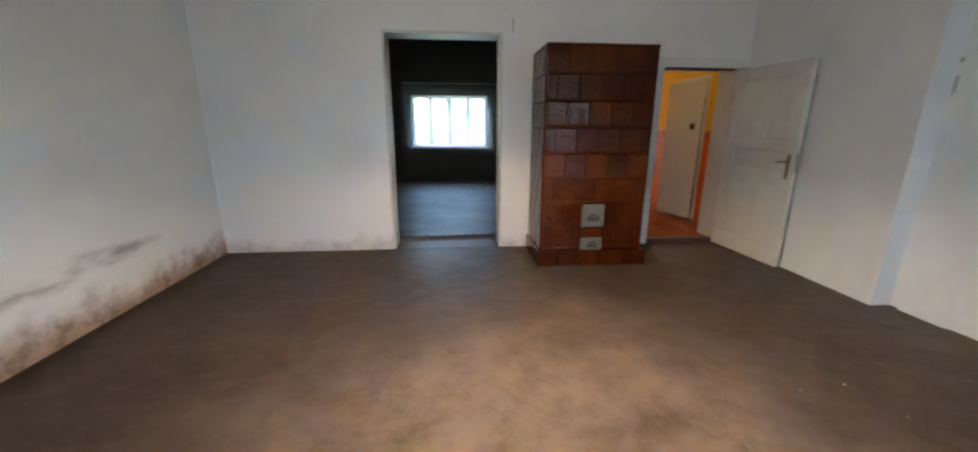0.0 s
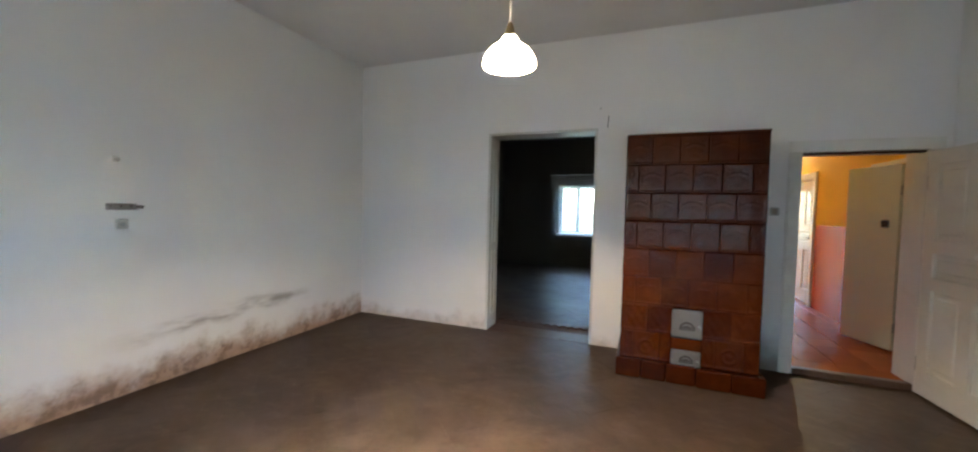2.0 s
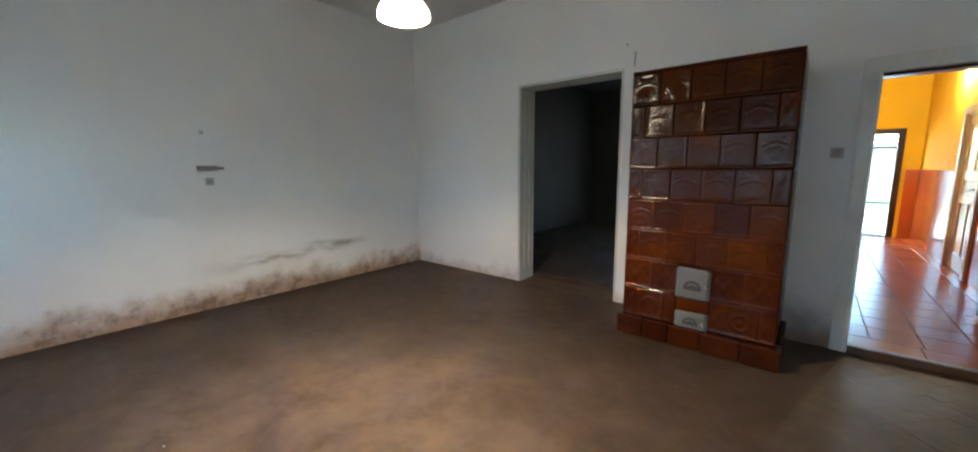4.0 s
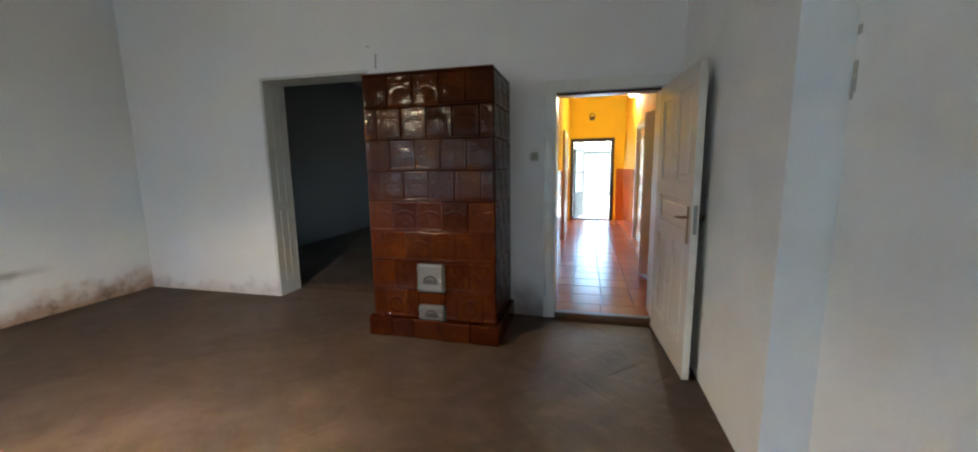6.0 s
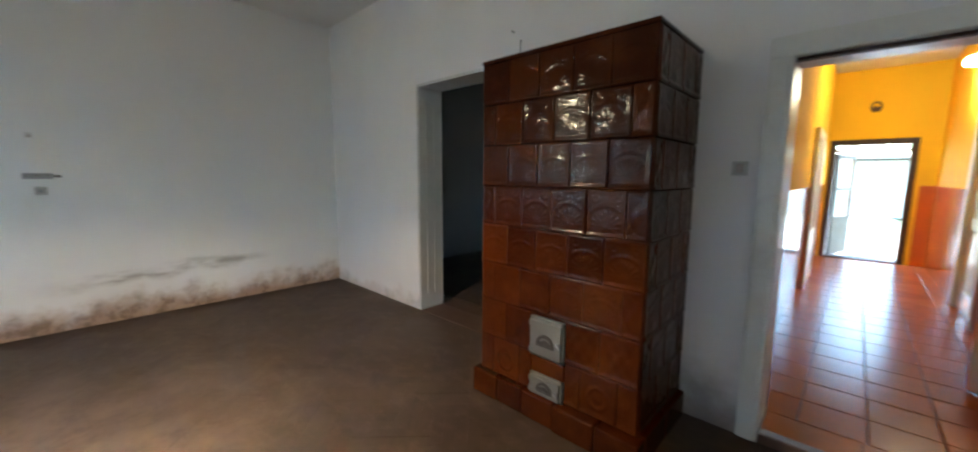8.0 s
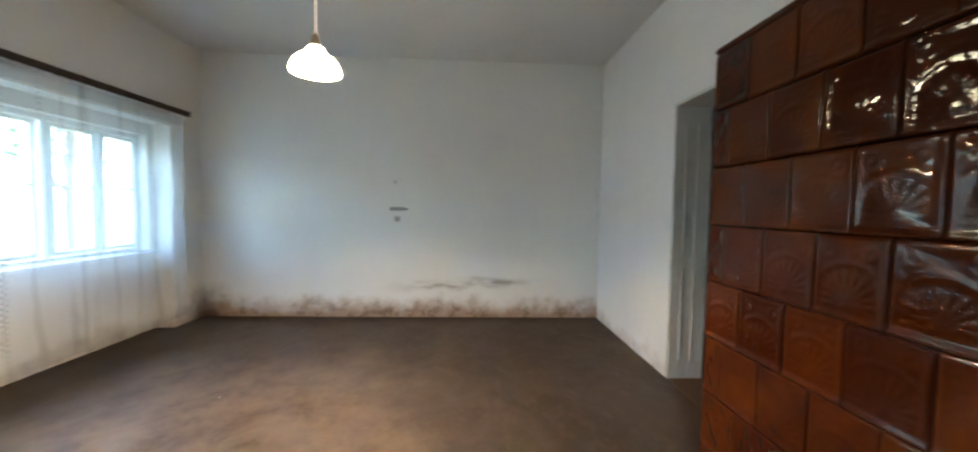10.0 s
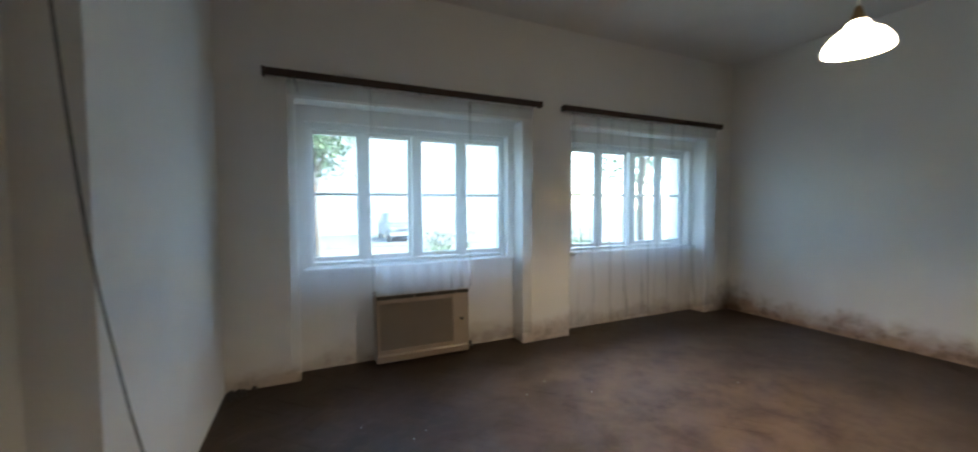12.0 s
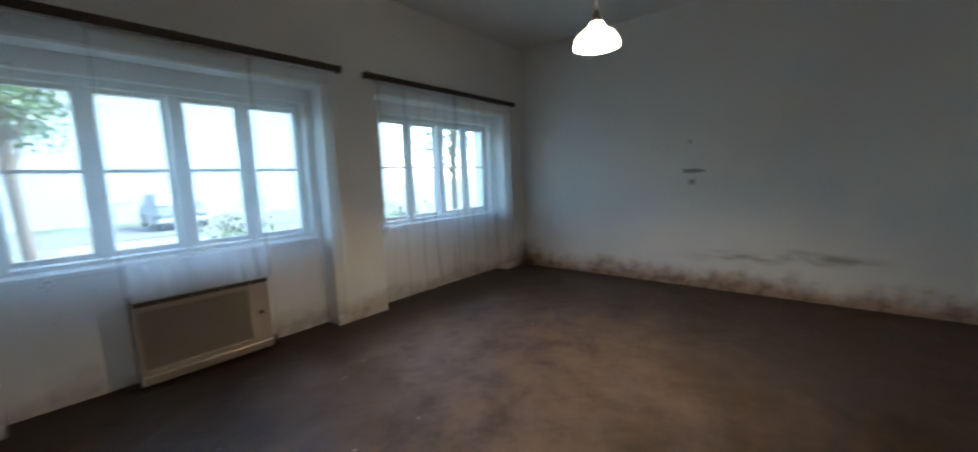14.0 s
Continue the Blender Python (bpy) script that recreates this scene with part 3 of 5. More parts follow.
PANES_1 = [(3.40, 3.77), (3.89, 4.25), (4.39, 4.75), (4.865, 5.235)]
PANES_2 = [(0.62, 0.94), (1.07, 1.42), (1.60, 1.96), (2.08, 2.43)]
PANES_3 = [(1.61, 1.94), (2.06, 2.41), (2.55, 2.90), (3.02, 3.35)]
w1 = window("window_1", W1[0], W1[1], SILL, HEAD, -5.44, 1, PANES_1, 1.555, "white wooden window with four casements behind net curtains")
w2 = window("window_2", W2[0], W2[1], SILL, HEAD, -5.44, 1, PANES_2, 1.575, "white wooden window with four casements behind net curtains")
w3 = window("window_3", 1.52, 3.44, 0.86, 2.12, 6.12, -1, PANES_3, 1.45, "white wooden window with four casements in the dark room")
for w, (a, b) in ((w1, W1), (w2, W2)):
    part("window_sill", boxes(((a - 0.03, -5.44, SILL - 0.035), (b + 0.03, -5.20, SILL + 0.004)), bevel=0.006, seg=2), WINDOW_PAINT, w, "white-painted window sill board")
    part("outer_sill", boxes(((a, -5.70, SILL - 0.05), (b, -5.46, SILL + 0.002)), bevel=0.004), STEEL, w)
part("window_sill", boxes(((1.47, 5.90, 0.82), (3.49, 6.10, 0.864)), bevel=0.006, seg=2), WINDOW_PAINT, w3)


# ---- curtains and rails ----
def curtain(name, x0, x1, z0, z1, y, amp, pitch, seed, label, group, cloth=NET):
    """A hanging net with soft pleats that open towards the hem."""
    rng = random.Random(seed)
    ph = [rng.uniform(0, 6.28) for _ in range(5)]
    nx, nz = max(24, int((x1 - x0) / 0.018)), 26
    bm = bmesh.new()
    rows = []
    for j in range(nz + 1):
        f = j / nz
        row = []
        for i in range(nx + 1):
            u = i / nx
            x = x0 + (x1 - x0) * u
            a = 0.6 * amp * (0.55 + 0.45 * f)
            d = a * (0.6 * math.sin(x * 6.28 / pitch + ph[0] + 0.4 * math.sin(3 * f + ph[1])) + 0.4 * math.sin(x * 6.28 / (pitch * 0.57) + ph[2] + f)) + 0.012 * math.sin(x * 2.1 + ph[3]) * f
            hem = 0.012 * math.sin(x * 4 + ph[4])
            row.append(bm.verts.new((x + 0.012 * math.sin(f * 5 + ph[1]) * f, y + d, z1 + (z0 + hem - z1) * f)))
        rows.append(row)
    for a, b in zip(rows, rows[1:]):
        for i in range(nx):
            bm.faces.new((a[i], a[i + 1], b[i + 1], b[i]))
    c = thing(name, ((x0 + x1) / 2, y, z0), label, "curtain", group)
    part("net", bm, cloth, c, smooth=True)
    # gathered frill with a scalloped edge below the tape
    bm = bmesh.new()
    nf = max(40, int((x1 - x0) / 0.012))
    rows = []
    for f in (0.0, 0.5, 1.0):
        rows.append([bm.verts.new((x0 + (x1 - x0) * i / nf, y + 0.014 + 0.007 * math.sin(i * 0.8 + ph[2]), z1 - f * (0.115 + 0.012 * abs(math.sin((x1 - x0) * i / nf * math.pi / 0.06))))) for i in range(nf + 1)])
    for a, b in zip(rows, rows[1:]):
        for i in range(nf):
            bm.faces.new((a[i], a[i + 1], b[i + 1], b[i]))
    part("frill", bm, FRILL_NET, c, smooth=True)
    bm = bmesh.new()
    tube(bm, [(x0 + (x1 - x0) * i / 12, y, z1 - 0.006) for i in range(13)], 0.006, 6)
    part("header_tape", bm, WINDOW_PAINT, c)
    return c


RAIL_Z = 2.465
CY = -5.035
curtain("net_curtain", 4.78, 5.42, 0.12, RAIL_Z - 0.03, CY, 0.010, 0.19, 11, "white sheer net curtain hanging to the floor", "curtains of the first window")
mid_net = curtain("net_curtain", 3.86, 4.79, 0.67, RAIL_Z - 0.03, CY - 0.012, 0.008, 0.24, 12, "white sheer net curtain ending above the heater", "curtains of the first window")
curtain("net_curtain", 3.20, 3.90, 0.12, RAIL_Z - 0.03, CY + 0.012, 0.010, 0.17, 13, "white sheer net curtain hanging to the floor", "curtains of the first window")
curtain("net_curtain", 1.55, 2.72, 0.12, RAIL_Z - 0.03, CY, 0.011, 0.16, 14, "white sheer net curtain with lace bands hanging to the floor", "curtains of the second window", BANDED_NET)
curtain("net_curtain", 0.40, 1.60, 0.12, RAIL_Z - 0.03, CY + 0.012, 0.010, 0.19, 15, "white sheer net curtain with lace bands hanging to the floor", "curtains of the second window", BANDED_NET)
curtain("net_curtain", 1.30, 3.66, 0.55, 2.40, 5.86, 0.02, 0.2, 16, "short sheer net curtain at the dark room's window", "", THIN_NET)

# its hem is turned up and lies in several layers above the heater
bm = bmesh.new()
rows = []
for j in range(9):
    f = j / 8
    rows.append([bm.verts.new((3.885 + 0.88 * i / 50, CY - 0.008 + 0.006 * math.sin(i * 0.9 + f), 0.915 - 0.262 * f)) for i in range(51)])
for a, b in zip(rows, rows[1:]):
    for i in range(50):
        bm.faces.new((a[i], a[i + 1], b[i + 1], b[i]))
part("folded_hem", bm, FOLDED_NET, mid_net, "turned-up hem in several layers", smooth=True)


def rail(x0, x1):
    r = thing("curtain_rail", ((x0 + x1) / 2, -5.0, RAIL_Z), "dark brown wooden curtain rail on wall brackets", "curtain rail", "curtain rails")
    part("board", boxes(((x0, -5.012, RAIL_Z - 0.026), (x1, -4.985, RAIL_Z + 0.030)), ((x0, -5.06, RAIL_Z + 0.012), (x1, -5.012, RAIL_Z + 0.030)), bevel=0.004), DARK_WOOD, r)
    for x in (x0 + 0.004, x1 - 0.004):
        part("end_cap", boxes(((x - 0.009, -5.06, RAIL_Z - 0.026), (x + 0.009, -4.98, RAIL_Z + 0.034)), bevel=0.003), DARK_WOOD, r)
    for x in (x0 + 0.18, (x0 + x1) / 2, x1 - 0.18):
        part("bracket", boxes(((x - 0.012, -5.10, RAIL_Z + 0.030), (x + 0.012, -4.99, RAIL_Z + 0.036)), ((x - 0.012, -5.10, RAIL_Z - 0.03), (x + 0.012, -5.094, RAIL_Z + 0.036))), STEEL, r)
    n = 22
    for i in range(n):
        x = x0 + 0.08 + (x1 - x0 - 0.16) * i / (n - 1)
        part("runner", boxes(((x - 0.004, -5.042, RAIL_Z - 0.034), (x + 0.004, -5.030, RAIL_Z + 0.014))), GREY_PLASTIC, r)


rail(3.105, 5.575)
rail(0.333, 2.822)

# a torn strip of net caught on the end of the rail
bm = bmesh.new()
tube(bm, [(5.36, -4.99, 2.44), (5.355, -4.97, 2.40), (5.34, -4.975, 2.36), (5.345, -4.98, 2.33)], 0.012, 6)
solo("torn_net_strip", bm, NET, "torn strip of net caught on the rail", "curtain", smooth=True)

# ---- wall heater below the first window ----
hx0, hx1, hz0, hz1, hy0, hy1 = 3.885, 4.762, 0.035, 0.645, -5.29, -5.075
ht = thing("wall_heater", ((hx0 + hx1) / 2, -5.3, hz0), "cream enamelled convector heater with a lattice grille, hung below the window", "heater")
part("body", boxes(((hx0, hy0, hz0 + 0.07), (hx1, hy1 - 0.012, hz1 - 0.02)), bevel=0.012, seg=3), ENAMEL, ht)
gx0, gx1, gz0, gz1 = hx0 + 0.165, hx1 - 0.03, hz0 + 0.115, hz1 - 0.075
fr = part("front_panel", boxes(((hx0 + 0.006, hy1 - 0.014, hz0 + 0.075), (gx0, hy1, hz1 - 0.035)), ((gx1, hy1 - 0.014, hz0 + 0.075), (hx1 - 0.006, hy1, hz1 - 0.035)),
                               ((gx0, hy1 - 0.014, hz0 + 0.075), (gx1, hy1, gz0)), ((gx0, hy1 - 0.014, gz1), (gx1, hy1, hz1 - 0.035)), bevel=0.004), ENAMEL, ht)
bm = bmesh.new()
step = 0.026
gw, gh = gx1 - gx0, gz1 - gz0
n = int((gw + gh) / step)
for s in (1, -1):
    for k in range(1, n):
        c = k * step
        t0, t1 = max(0.0, c - gh), min(gw, c)
        if t1 - t0 < 0.01:
            continue
        ua, ub = (gx0 + t0, gx0 + t1) if s == 1 else (gx1 - t0, gx1 - t1)
        za, zb = gz0 + c - t0, gz0 + c - t1
        tube(bm, [(ua, hy1 - 0.007, za), (ub, hy1 - 0.007, zb)], 0.0042, 4)
part("grille", bm, GRILLE, fr, "brown-grey lattice grille")
# Thin near-black sheet that makes the lattice stand out.
part("grille_backing", boxes(((gx0, hy1 - 0.0135, gz0), (gx1, hy1 - 0.0125, gz1))), NEAR_BLACK, fr, "near-black sheet behind the grille")
# Solid near-black strip drawn in place of the slot's shaded gap.
part("top_slot", boxes(((hx0 + 0.006, hy1 - 0.03, hz1 - 0.036), (hx1 - 0.006, hy1 + 0.002, hz1 - 0.006))), NEAR_BLACK, ht, "dark strip standing in for the shaded outlet slot")
part("top_plate", boxes(((hx0 - 0.006, hy0, hz1 - 0.006), (hx1 + 0.006, hy1 - 0.004, hz1 + 0.006)), bevel=0.004, seg=2), ENAMEL, ht)
for i in range(4):
    x = hx0 + 0.14 + i * (hx1 - hx0 - 0.28) / 3
    part("slot_bridge", boxes(((x - 0.008, hy1 - 0.006, hz1 - 0.034), (x + 0.008, hy1 + 0.002, hz1 - 0.012))), ENAMEL, ht)
bm = bmesh.new()
prof = [(hy1 - 0.004, hz0 + 0.072), (hy1 + 0.004, hz0 + 0.06), (hy1 - 0.012, hz0), (hy0 + 0.02, hz0), (hy0 + 0.02, hz0 + 0.072)]
rings = [[bm.verts.new((x, y, z)) for y, z in prof] for x in (hx0 + 0.002, hx1 - 0.002)]
for k in range(len(prof)):
    bm.faces.new((rings[0][k], rings[0][(k + 1) % 5], rings[1][(k + 1) % 5], rings[1][k]))
bm.faces.new(rings[0])
bm.faces.new(rings[1][::-1])
part("skirt", bm, ENAMEL, ht)
bm = tube(bmesh.new(), [(hx0 + 0.08, hy1 - 0.005, 0.36), (hx0 + 0.08, hy1 + 0.022, 0.36)], 0.014, 16)
part("control_knob", bm, BLACK_PLASTIC, ht, "black control knob")
bm = tube(bmesh.new(), [(hx0 + 0.05, -5.2, hz0 + 0.03), (hx0 - 0.03, -5.2, hz0 + 0.03), (hx0 - 0.07, -5.2, hz0 + 0.01), (hx0 - 0.08, -5.2, -0.005)], 0.011, 8)
part("gas_pipe", bm, NEAR_BLACK, ht, "dark gas supply pipe", smooth=True)
part("gas_tap", boxes(((hx0 - 0.075, -5.215, hz0 + 0.005), (hx0 - 0.035, -5.165, hz0 + 0.045)), bevel=0.005), NEAR_BLACK, ht)

# ---- pendant lamp ----
LX, LY = 2.945, -2.54
lp = thing("pendant_lamp", (LX, LY, 2.138), "lit opal glass pendant lamp hanging on a cord", "lamp")
bm = lathe(bmesh.new(), [(0.028, 0.140), (0.037, 0.134), (0.044, 0.120), (0.056, 0.105), (0.074, 0.092), (0.092, 0.079), (0.108, 0.061), (0.119, 0.043), (0.126, 0.026), (0.129, 0.010), (0.127, 0.0),
                         (0.122, 0.0), (0.124, 0.011), (0.121, 0.026), (0.114, 0.042), (0.103, 0.059), (0.087, 0.075), (0.070, 0.087), (0.052, 0.100), (0.040, 0.115), (0.028, 0.132)], (LX, LY, 2.138), 48)
part("shade", bm, OPAL, lp, "glowing opal glass bell shade", smooth=True)
bm = lathe(bmesh.new(), [(0.006, 0.075), (0.012, 0.070), (0.017, 0.055), (0.022, 0.035), (0.029, 0.018), (0.031, 0.004), (0.029, -0.004), (0.004, -0.006)], (LX, LY, 2.27), 24)
part("cap", bm, BRASS, lp, "brown brass shade holder", smooth=True)
bm = lathe(bmesh.new(), [(0.004, 0.026), (0.016, 0.020), (0.020, 0.010), (0.020, -0.002), (0.012, -0.012), (0.002, -0.016)], (LX, LY, 2.235), 20)
part("bulb", bm, BULB, lp, "lit bulb", smooth=True)
bm = tube(bmesh.new(), [(LX, LY, 2.34), (LX + 0.003, LY, 2.7), (LX, LY + 0.002, 3.0), (LX, LY, 3.30)], 0.005, 8)
part("cord", bm, GREY_PLASTIC, lp, "grey lamp cord", smooth=True)
bm = lathe(bmesh.new(), [(0.004, -0.05), (0.028, -0.046), (0.046, -0.02), (0.05, 0.0)], (LX, LY, 3.32), 24)
part("ceiling_rose", bm, GREY_PLASTIC, lp, smooth=True)

# ---- tiled stove ----
SX0, SX1, SY0, SY1, SZ0, SZ1 = 3.425, 4.490, -0.658, -0.02, 0.165, 2.137
ROWS, TW = 8, (4.490 - 3.425) / 5
TH = (SZ1 - SZ0 - 0.02) / ROWS
stove = thing("tiled_stove", (3.96, -0.35, 0), "tall amber-brown glazed tile stove standing against the wall", "stove")
part("core", boxes(((SX0 + 0.02, SY0 + 0.022, 0.0), (SX1 - 0.02, SY1, SZ1 - 0.018))), GLAZE, stove, "dark clay joints")


def stove_tile(w, h, kind):
    """A relief tile: rolled rim, sunk field, a ribbed fan or a round boss. It faces -y, its back at y = 0.022."""
    nx, nz = max(10, int(w / 0.0066)), 36
    bm = bmesh.new()
    rows = []
    g = 0.0004
    for j in range(nz + 1):
        row = []
        for i in range(nx + 1):
            u, v = i / nx, j / nz
            x, z = (u - 0.5) * (w - 2 * g), (v - 0.5) * (h - 2 * g)
            e = min(w / 2 - g - abs(x), h / 2 - g - abs(z))
            rim = 0.0042 * (1 - math.exp(-e / 0.003))
            sink = 0.0040 / (1 + math.exp(-(e - 0.021) / 0.0045))
            hgt = rim - sink
            m = 1 / (1 + math.exp(-(e - 0.026) / 0.003))
            r = math.hypot(x, (z + 0.01) * 0.9)
            if kind == "fan":
                # a ribbed shell below an arched bead, with a curl in each upper corner
                zz = z + h * 0.30
                rr, th = math.hypot(x, zz), math.atan2(zz, x)
                ribs = 0.5 + 0.5 * math.cos(19 * th)
                shell = math.exp(-(rr / 0.092) ** 6) * (0.35 + 0.65 * ribs * min(1.0, rr / 0.04))
                bead = math.exp(-((rr - 0.112) / 0.010) ** 2)
                curl = math.exp(-((math.hypot(abs(x) - 0.058, z - h * 0.29) - 0.016) / 0.006) ** 2)
                hgt += m * (0.0034 * shell + 0.0022 * bead + 0.0018 * curl + 0.0034 * math.exp(-(rr / 0.026) ** 2))
            elif kind == "boss":
                hgt += m * (0.0085 * math.exp(-((r - 0.052) / 0.010) ** 2) + 0.008 * math.exp(-(r / 0.024) ** 2))
            elif kind == "plain":
                hgt += m * (0.005 * math.exp(-(r / 0.045) ** 2) + 0.002 * math.sin(x * 90) * math.sin(z * 60))
            hgt += 0.007 * max(0.0, 1 - (z + h / 2) / 0.022) - 0.007 * math.exp(-(h / 2 - z) / 0.011)
            row.append(bm.verts.new((x, -hgt, z)))
        rows.append(row)
    for a, b in zip(rows, rows[1:]):
        for i in range(nx):
            bm.faces.new((a[i], a[i + 1], b[i + 1], b[i]))
    edge = [e for e in bm.edges if e.is_boundary]
    r = bmesh.ops.extrude_edge_only(bm, edges=edge)
    for v in r["geom"]:
        if isinstance(v, bmesh.types.BMVert):
            v.co.y = 0.022
    return mesh_of("stove_tile", bm, GLAZE, True)


TILES = {}


def tile_data(w, kind):
    k = (round(w, 4), kind)
    if k not in TILES:
        TILES[k] = stove_tile(w, TH, kind)
    return TILES[k]


rng = random.Random(4)
for r in range(ROWS):
    zc = SZ0 + TH * (r + 0.5)
    even = (ROWS - 1 - r) % 2 == 0
    widths = [TW] * 5 if even else [TW / 2] + [TW] * 4 + [TW / 2]
    x = SX0
    for w in widths:
        xc = x + w / 2
        x += w
        if r < 2 and xc - w / 2 < 4.05 and xc + w / 2 > 3.86:
            continue
        kind = "boss" if r == 0 and w == TW else ("plain" if w < TW else ("fan" if r >= 2 else "plain"))
        piece("tile", tile_data(w, kind), stove, (xc + rng.uniform(-0.0012, 0.0012), SY0 + rng.uniform(-0.0015, 0.0015), zc))
    depth = SY1 - SY0 - 0.024
    n = 3
    dw = depth / n
    side = [dw] * 3 if not even else [dw / 2, dw, dw, dw / 2]
    for sx, turn in ((SX0, -90), (SX1, 90)):
        y = SY0 + 0.022
        for w in side:
            piece("tile", tile_data(w, "plain" if w < dw else "fan"), stove, (sx, y + w / 2, zc), radians(turn))
            y += w
# narrow cut tiles beside the fire doors
for r in range(2):
    zc = SZ0 + TH * (r + 0.5)
    even = (ROWS - 1 - r) % 2 == 0
    edges = [SX0 + TW * k for k in range(6)] if even else [SX0] + [SX0 + TW * (k + 0.5) for k in range(5)] + [SX1]
    left = max(e for e in edges if e <= 3.851)
    right = min(e for e in edges if e >= 4.059)
    for a, b in ((left, 3.84), (4.07, right)):
        if b - a > 0.03:
            piece("tile", tile_data(b - a, "plain"), stove, ((a + b) / 2, SY0, zc))
part("lintel_tile", boxes(((3.842, SY0 - 0.006, 0.635), (4.068, SY0 + 0.03, SZ0 + 2 * TH - 0.003)), bevel=0.006, seg=2), GLAZE, stove)
part("sill_tile", boxes(((3.842, SY0 - 0.006, 0.285), (4.068, SY0 + 0.03, 0.385)), bevel=0.006, seg=2), GLAZE, stove)
part("top_slab", boxes(((SX0 - 0.004, SY0 - 0.006, SZ1 - 0.022), (SX1 + 0.004, SY1, SZ1)), bevel=0.006, seg=2), GLAZE, stove)
# plinth of long glazed blocks, unevenly set
PY = -0.712
for a, b, o, t in ((3.392, 3.60, 0.0, 0.166), (3.603, 3.80, 0.003, 0.164), (3.803, 4.03, 0.001, 0.163), (4.033, 4.29, -0.012, 0.158), (4.293, 4.528, -0.013, 0.157)):
    bm = boxes(((a, PY + o, 0.0), (b, SY0 + 0.03, t)), bevel=0.012, seg=3)
    part("plinth_tile", bm, GLAZE, stove)
for x0, x1 in ((3.392, 3.445), (4.475, 4.528)):
    for y0, y1 in ((SY0 + 0.032, -0.33), (-0.327, -0.03)):
        part("plinth_tile", boxes(((x0, y0, 0.0), (x1, y1, 0.162)), bevel=0.012, seg=3), GLAZE, stove)


def arch_ring(bm, cx, y, cz, r0, r1, d, n=14):
    """A raised half ring, facing -y."""
    vs = []
    for k in range(n + 1):
        t = math.pi * k / n
        c, s = math.cos(t), math.sin(t)
        vs.append([bm.verts.new((cx + q * c, yy, cz + q * s)) for q, yy in ((r0, y), (r0, y - d), (r1, y - d), (r1, y))])
    for a, b in zip(vs, vs[1:]):
        for k in range(3):
            bm.faces.new((a[k], a[k + 1], b[k + 1], b[k]))
    bm.faces.new(vs[0])
    bm.faces.new(vs[-1][::-1])
    return bm


def fire_door(name, x0, x1, z0, z1, label):
    d = part(name, boxes(((x0 + 0.014, SY0 - 0.030, z0 + 0.014), (x1 - 0.014, SY0 - 0.016, z1 - 0.014)), bevel=0.004, seg=2), SILVER, stove, label)
    part("door_frame", boxes(((x0, SY0 - 0.018, z0), (x0 + 0.02, SY0 + 0.02, z1)), ((x1 - 0.02, SY0 - 0.018, z0), (x1, SY0 + 0.02, z1)),
                             ((x0, SY0 - 0.018, z1 - 0.02), (x1, SY0 + 0.02, z1)), ((x0, SY0 - 0.018, z0), (x1, SY0 + 0.02, z0 + 0.02)), bevel=0.003), SILVER, d)
    cx, cz = (x0 + x1) / 2, z0 + (z1 - z0) * 0.36
    r = min(0.062, (z1 - z0) * 0.40)
    bm = arch_ring(bmesh.new(), cx, SY0 - 0.029, cz, r * 0.72, r, 0.008)
    arch_ring(bm, cx, SY0 - 0.029, cz, r * 0.30, r * 0.5, 0.006)
    box(bm, (cx - r, SY0 - 0.035, cz - 0.012), (cx + r, SY0 - 0.028, cz - 0.002), 0.002)
    # Near-black puts the relief's soot and shadow into its colour.
    part("relief", bm, NEAR_BLACK, d, "arched relief darkened for soot and shadow")
    # Proud dark plate painted as the shadow under the arch.
    part("shadow_plate", boxes(((cx - r * 0.7, SY0 - 0.0318, cz), (cx + r * 0.7, SY0 - 0.0295, cz + r * 0.28)), bevel=0.0008), NEAR_BLACK, d, "flat dark plate for the shadow inside the relief")
    bm = tube(bmesh.new(), [(x1 - 0.03, SY0 - 0.028, z0 + (z1 - z0) * 0.5), (x1 - 0.03, SY0 - 0.048, z0 + (z1 - z0) * 0.5), (x1 - 0.012, SY0 - 0.052, z0 + (z1 - z0) * 0.44)], 0.006, 8)
    part("latch", bm, STEEL, d)
    for z in (z0 + 0.035, z1 - 0.035):
        part("hinge", tube(bmesh.new(), [(x0 + 0.008, SY0 - 0.026, z - 0.014), (x0 + 0.008, SY0 - 0.026, z + 0.014)], 0.007, 8), SILVER, d)


fire_door("fire_door", 3.838, 4.072, 0.395, 0.630, "silver-painted cast-iron fire door with an arched relief")
fire_door("ash_door", 3.842, 4.068, 0.150, 0.285, "silver-painted cast-iron ash door with an arched relief")

# ---- small things on the walls ----
mb = thing("wall_bracket", (0.0, -2.63, 1.41), "grey steel strip bracket screwed to the wall", "bracket")
part("strip", boxes(((0.0, -2.745, 1.388), (0.012, -2.565, 1.436)), bevel=0.003), STEEL, mb)
part("lip", boxes(((0.012, -2.74, 1.388), (0.045, -2.57, 1.393)), bevel=0.001), STEEL, mb)
part("arm", boxes(((0.0, -2.565, 1.400), (0.010, -2.515, 1.424)), bevel=0.003), SILVER, mb)
for y in (-2.72, -2.66, -2.60):
    part("screw", tube(bmesh.new(), [(0.012, y, 1.415), (0.016, y, 1.415)], 0.005, 8), NEAR_BLACK, mb)
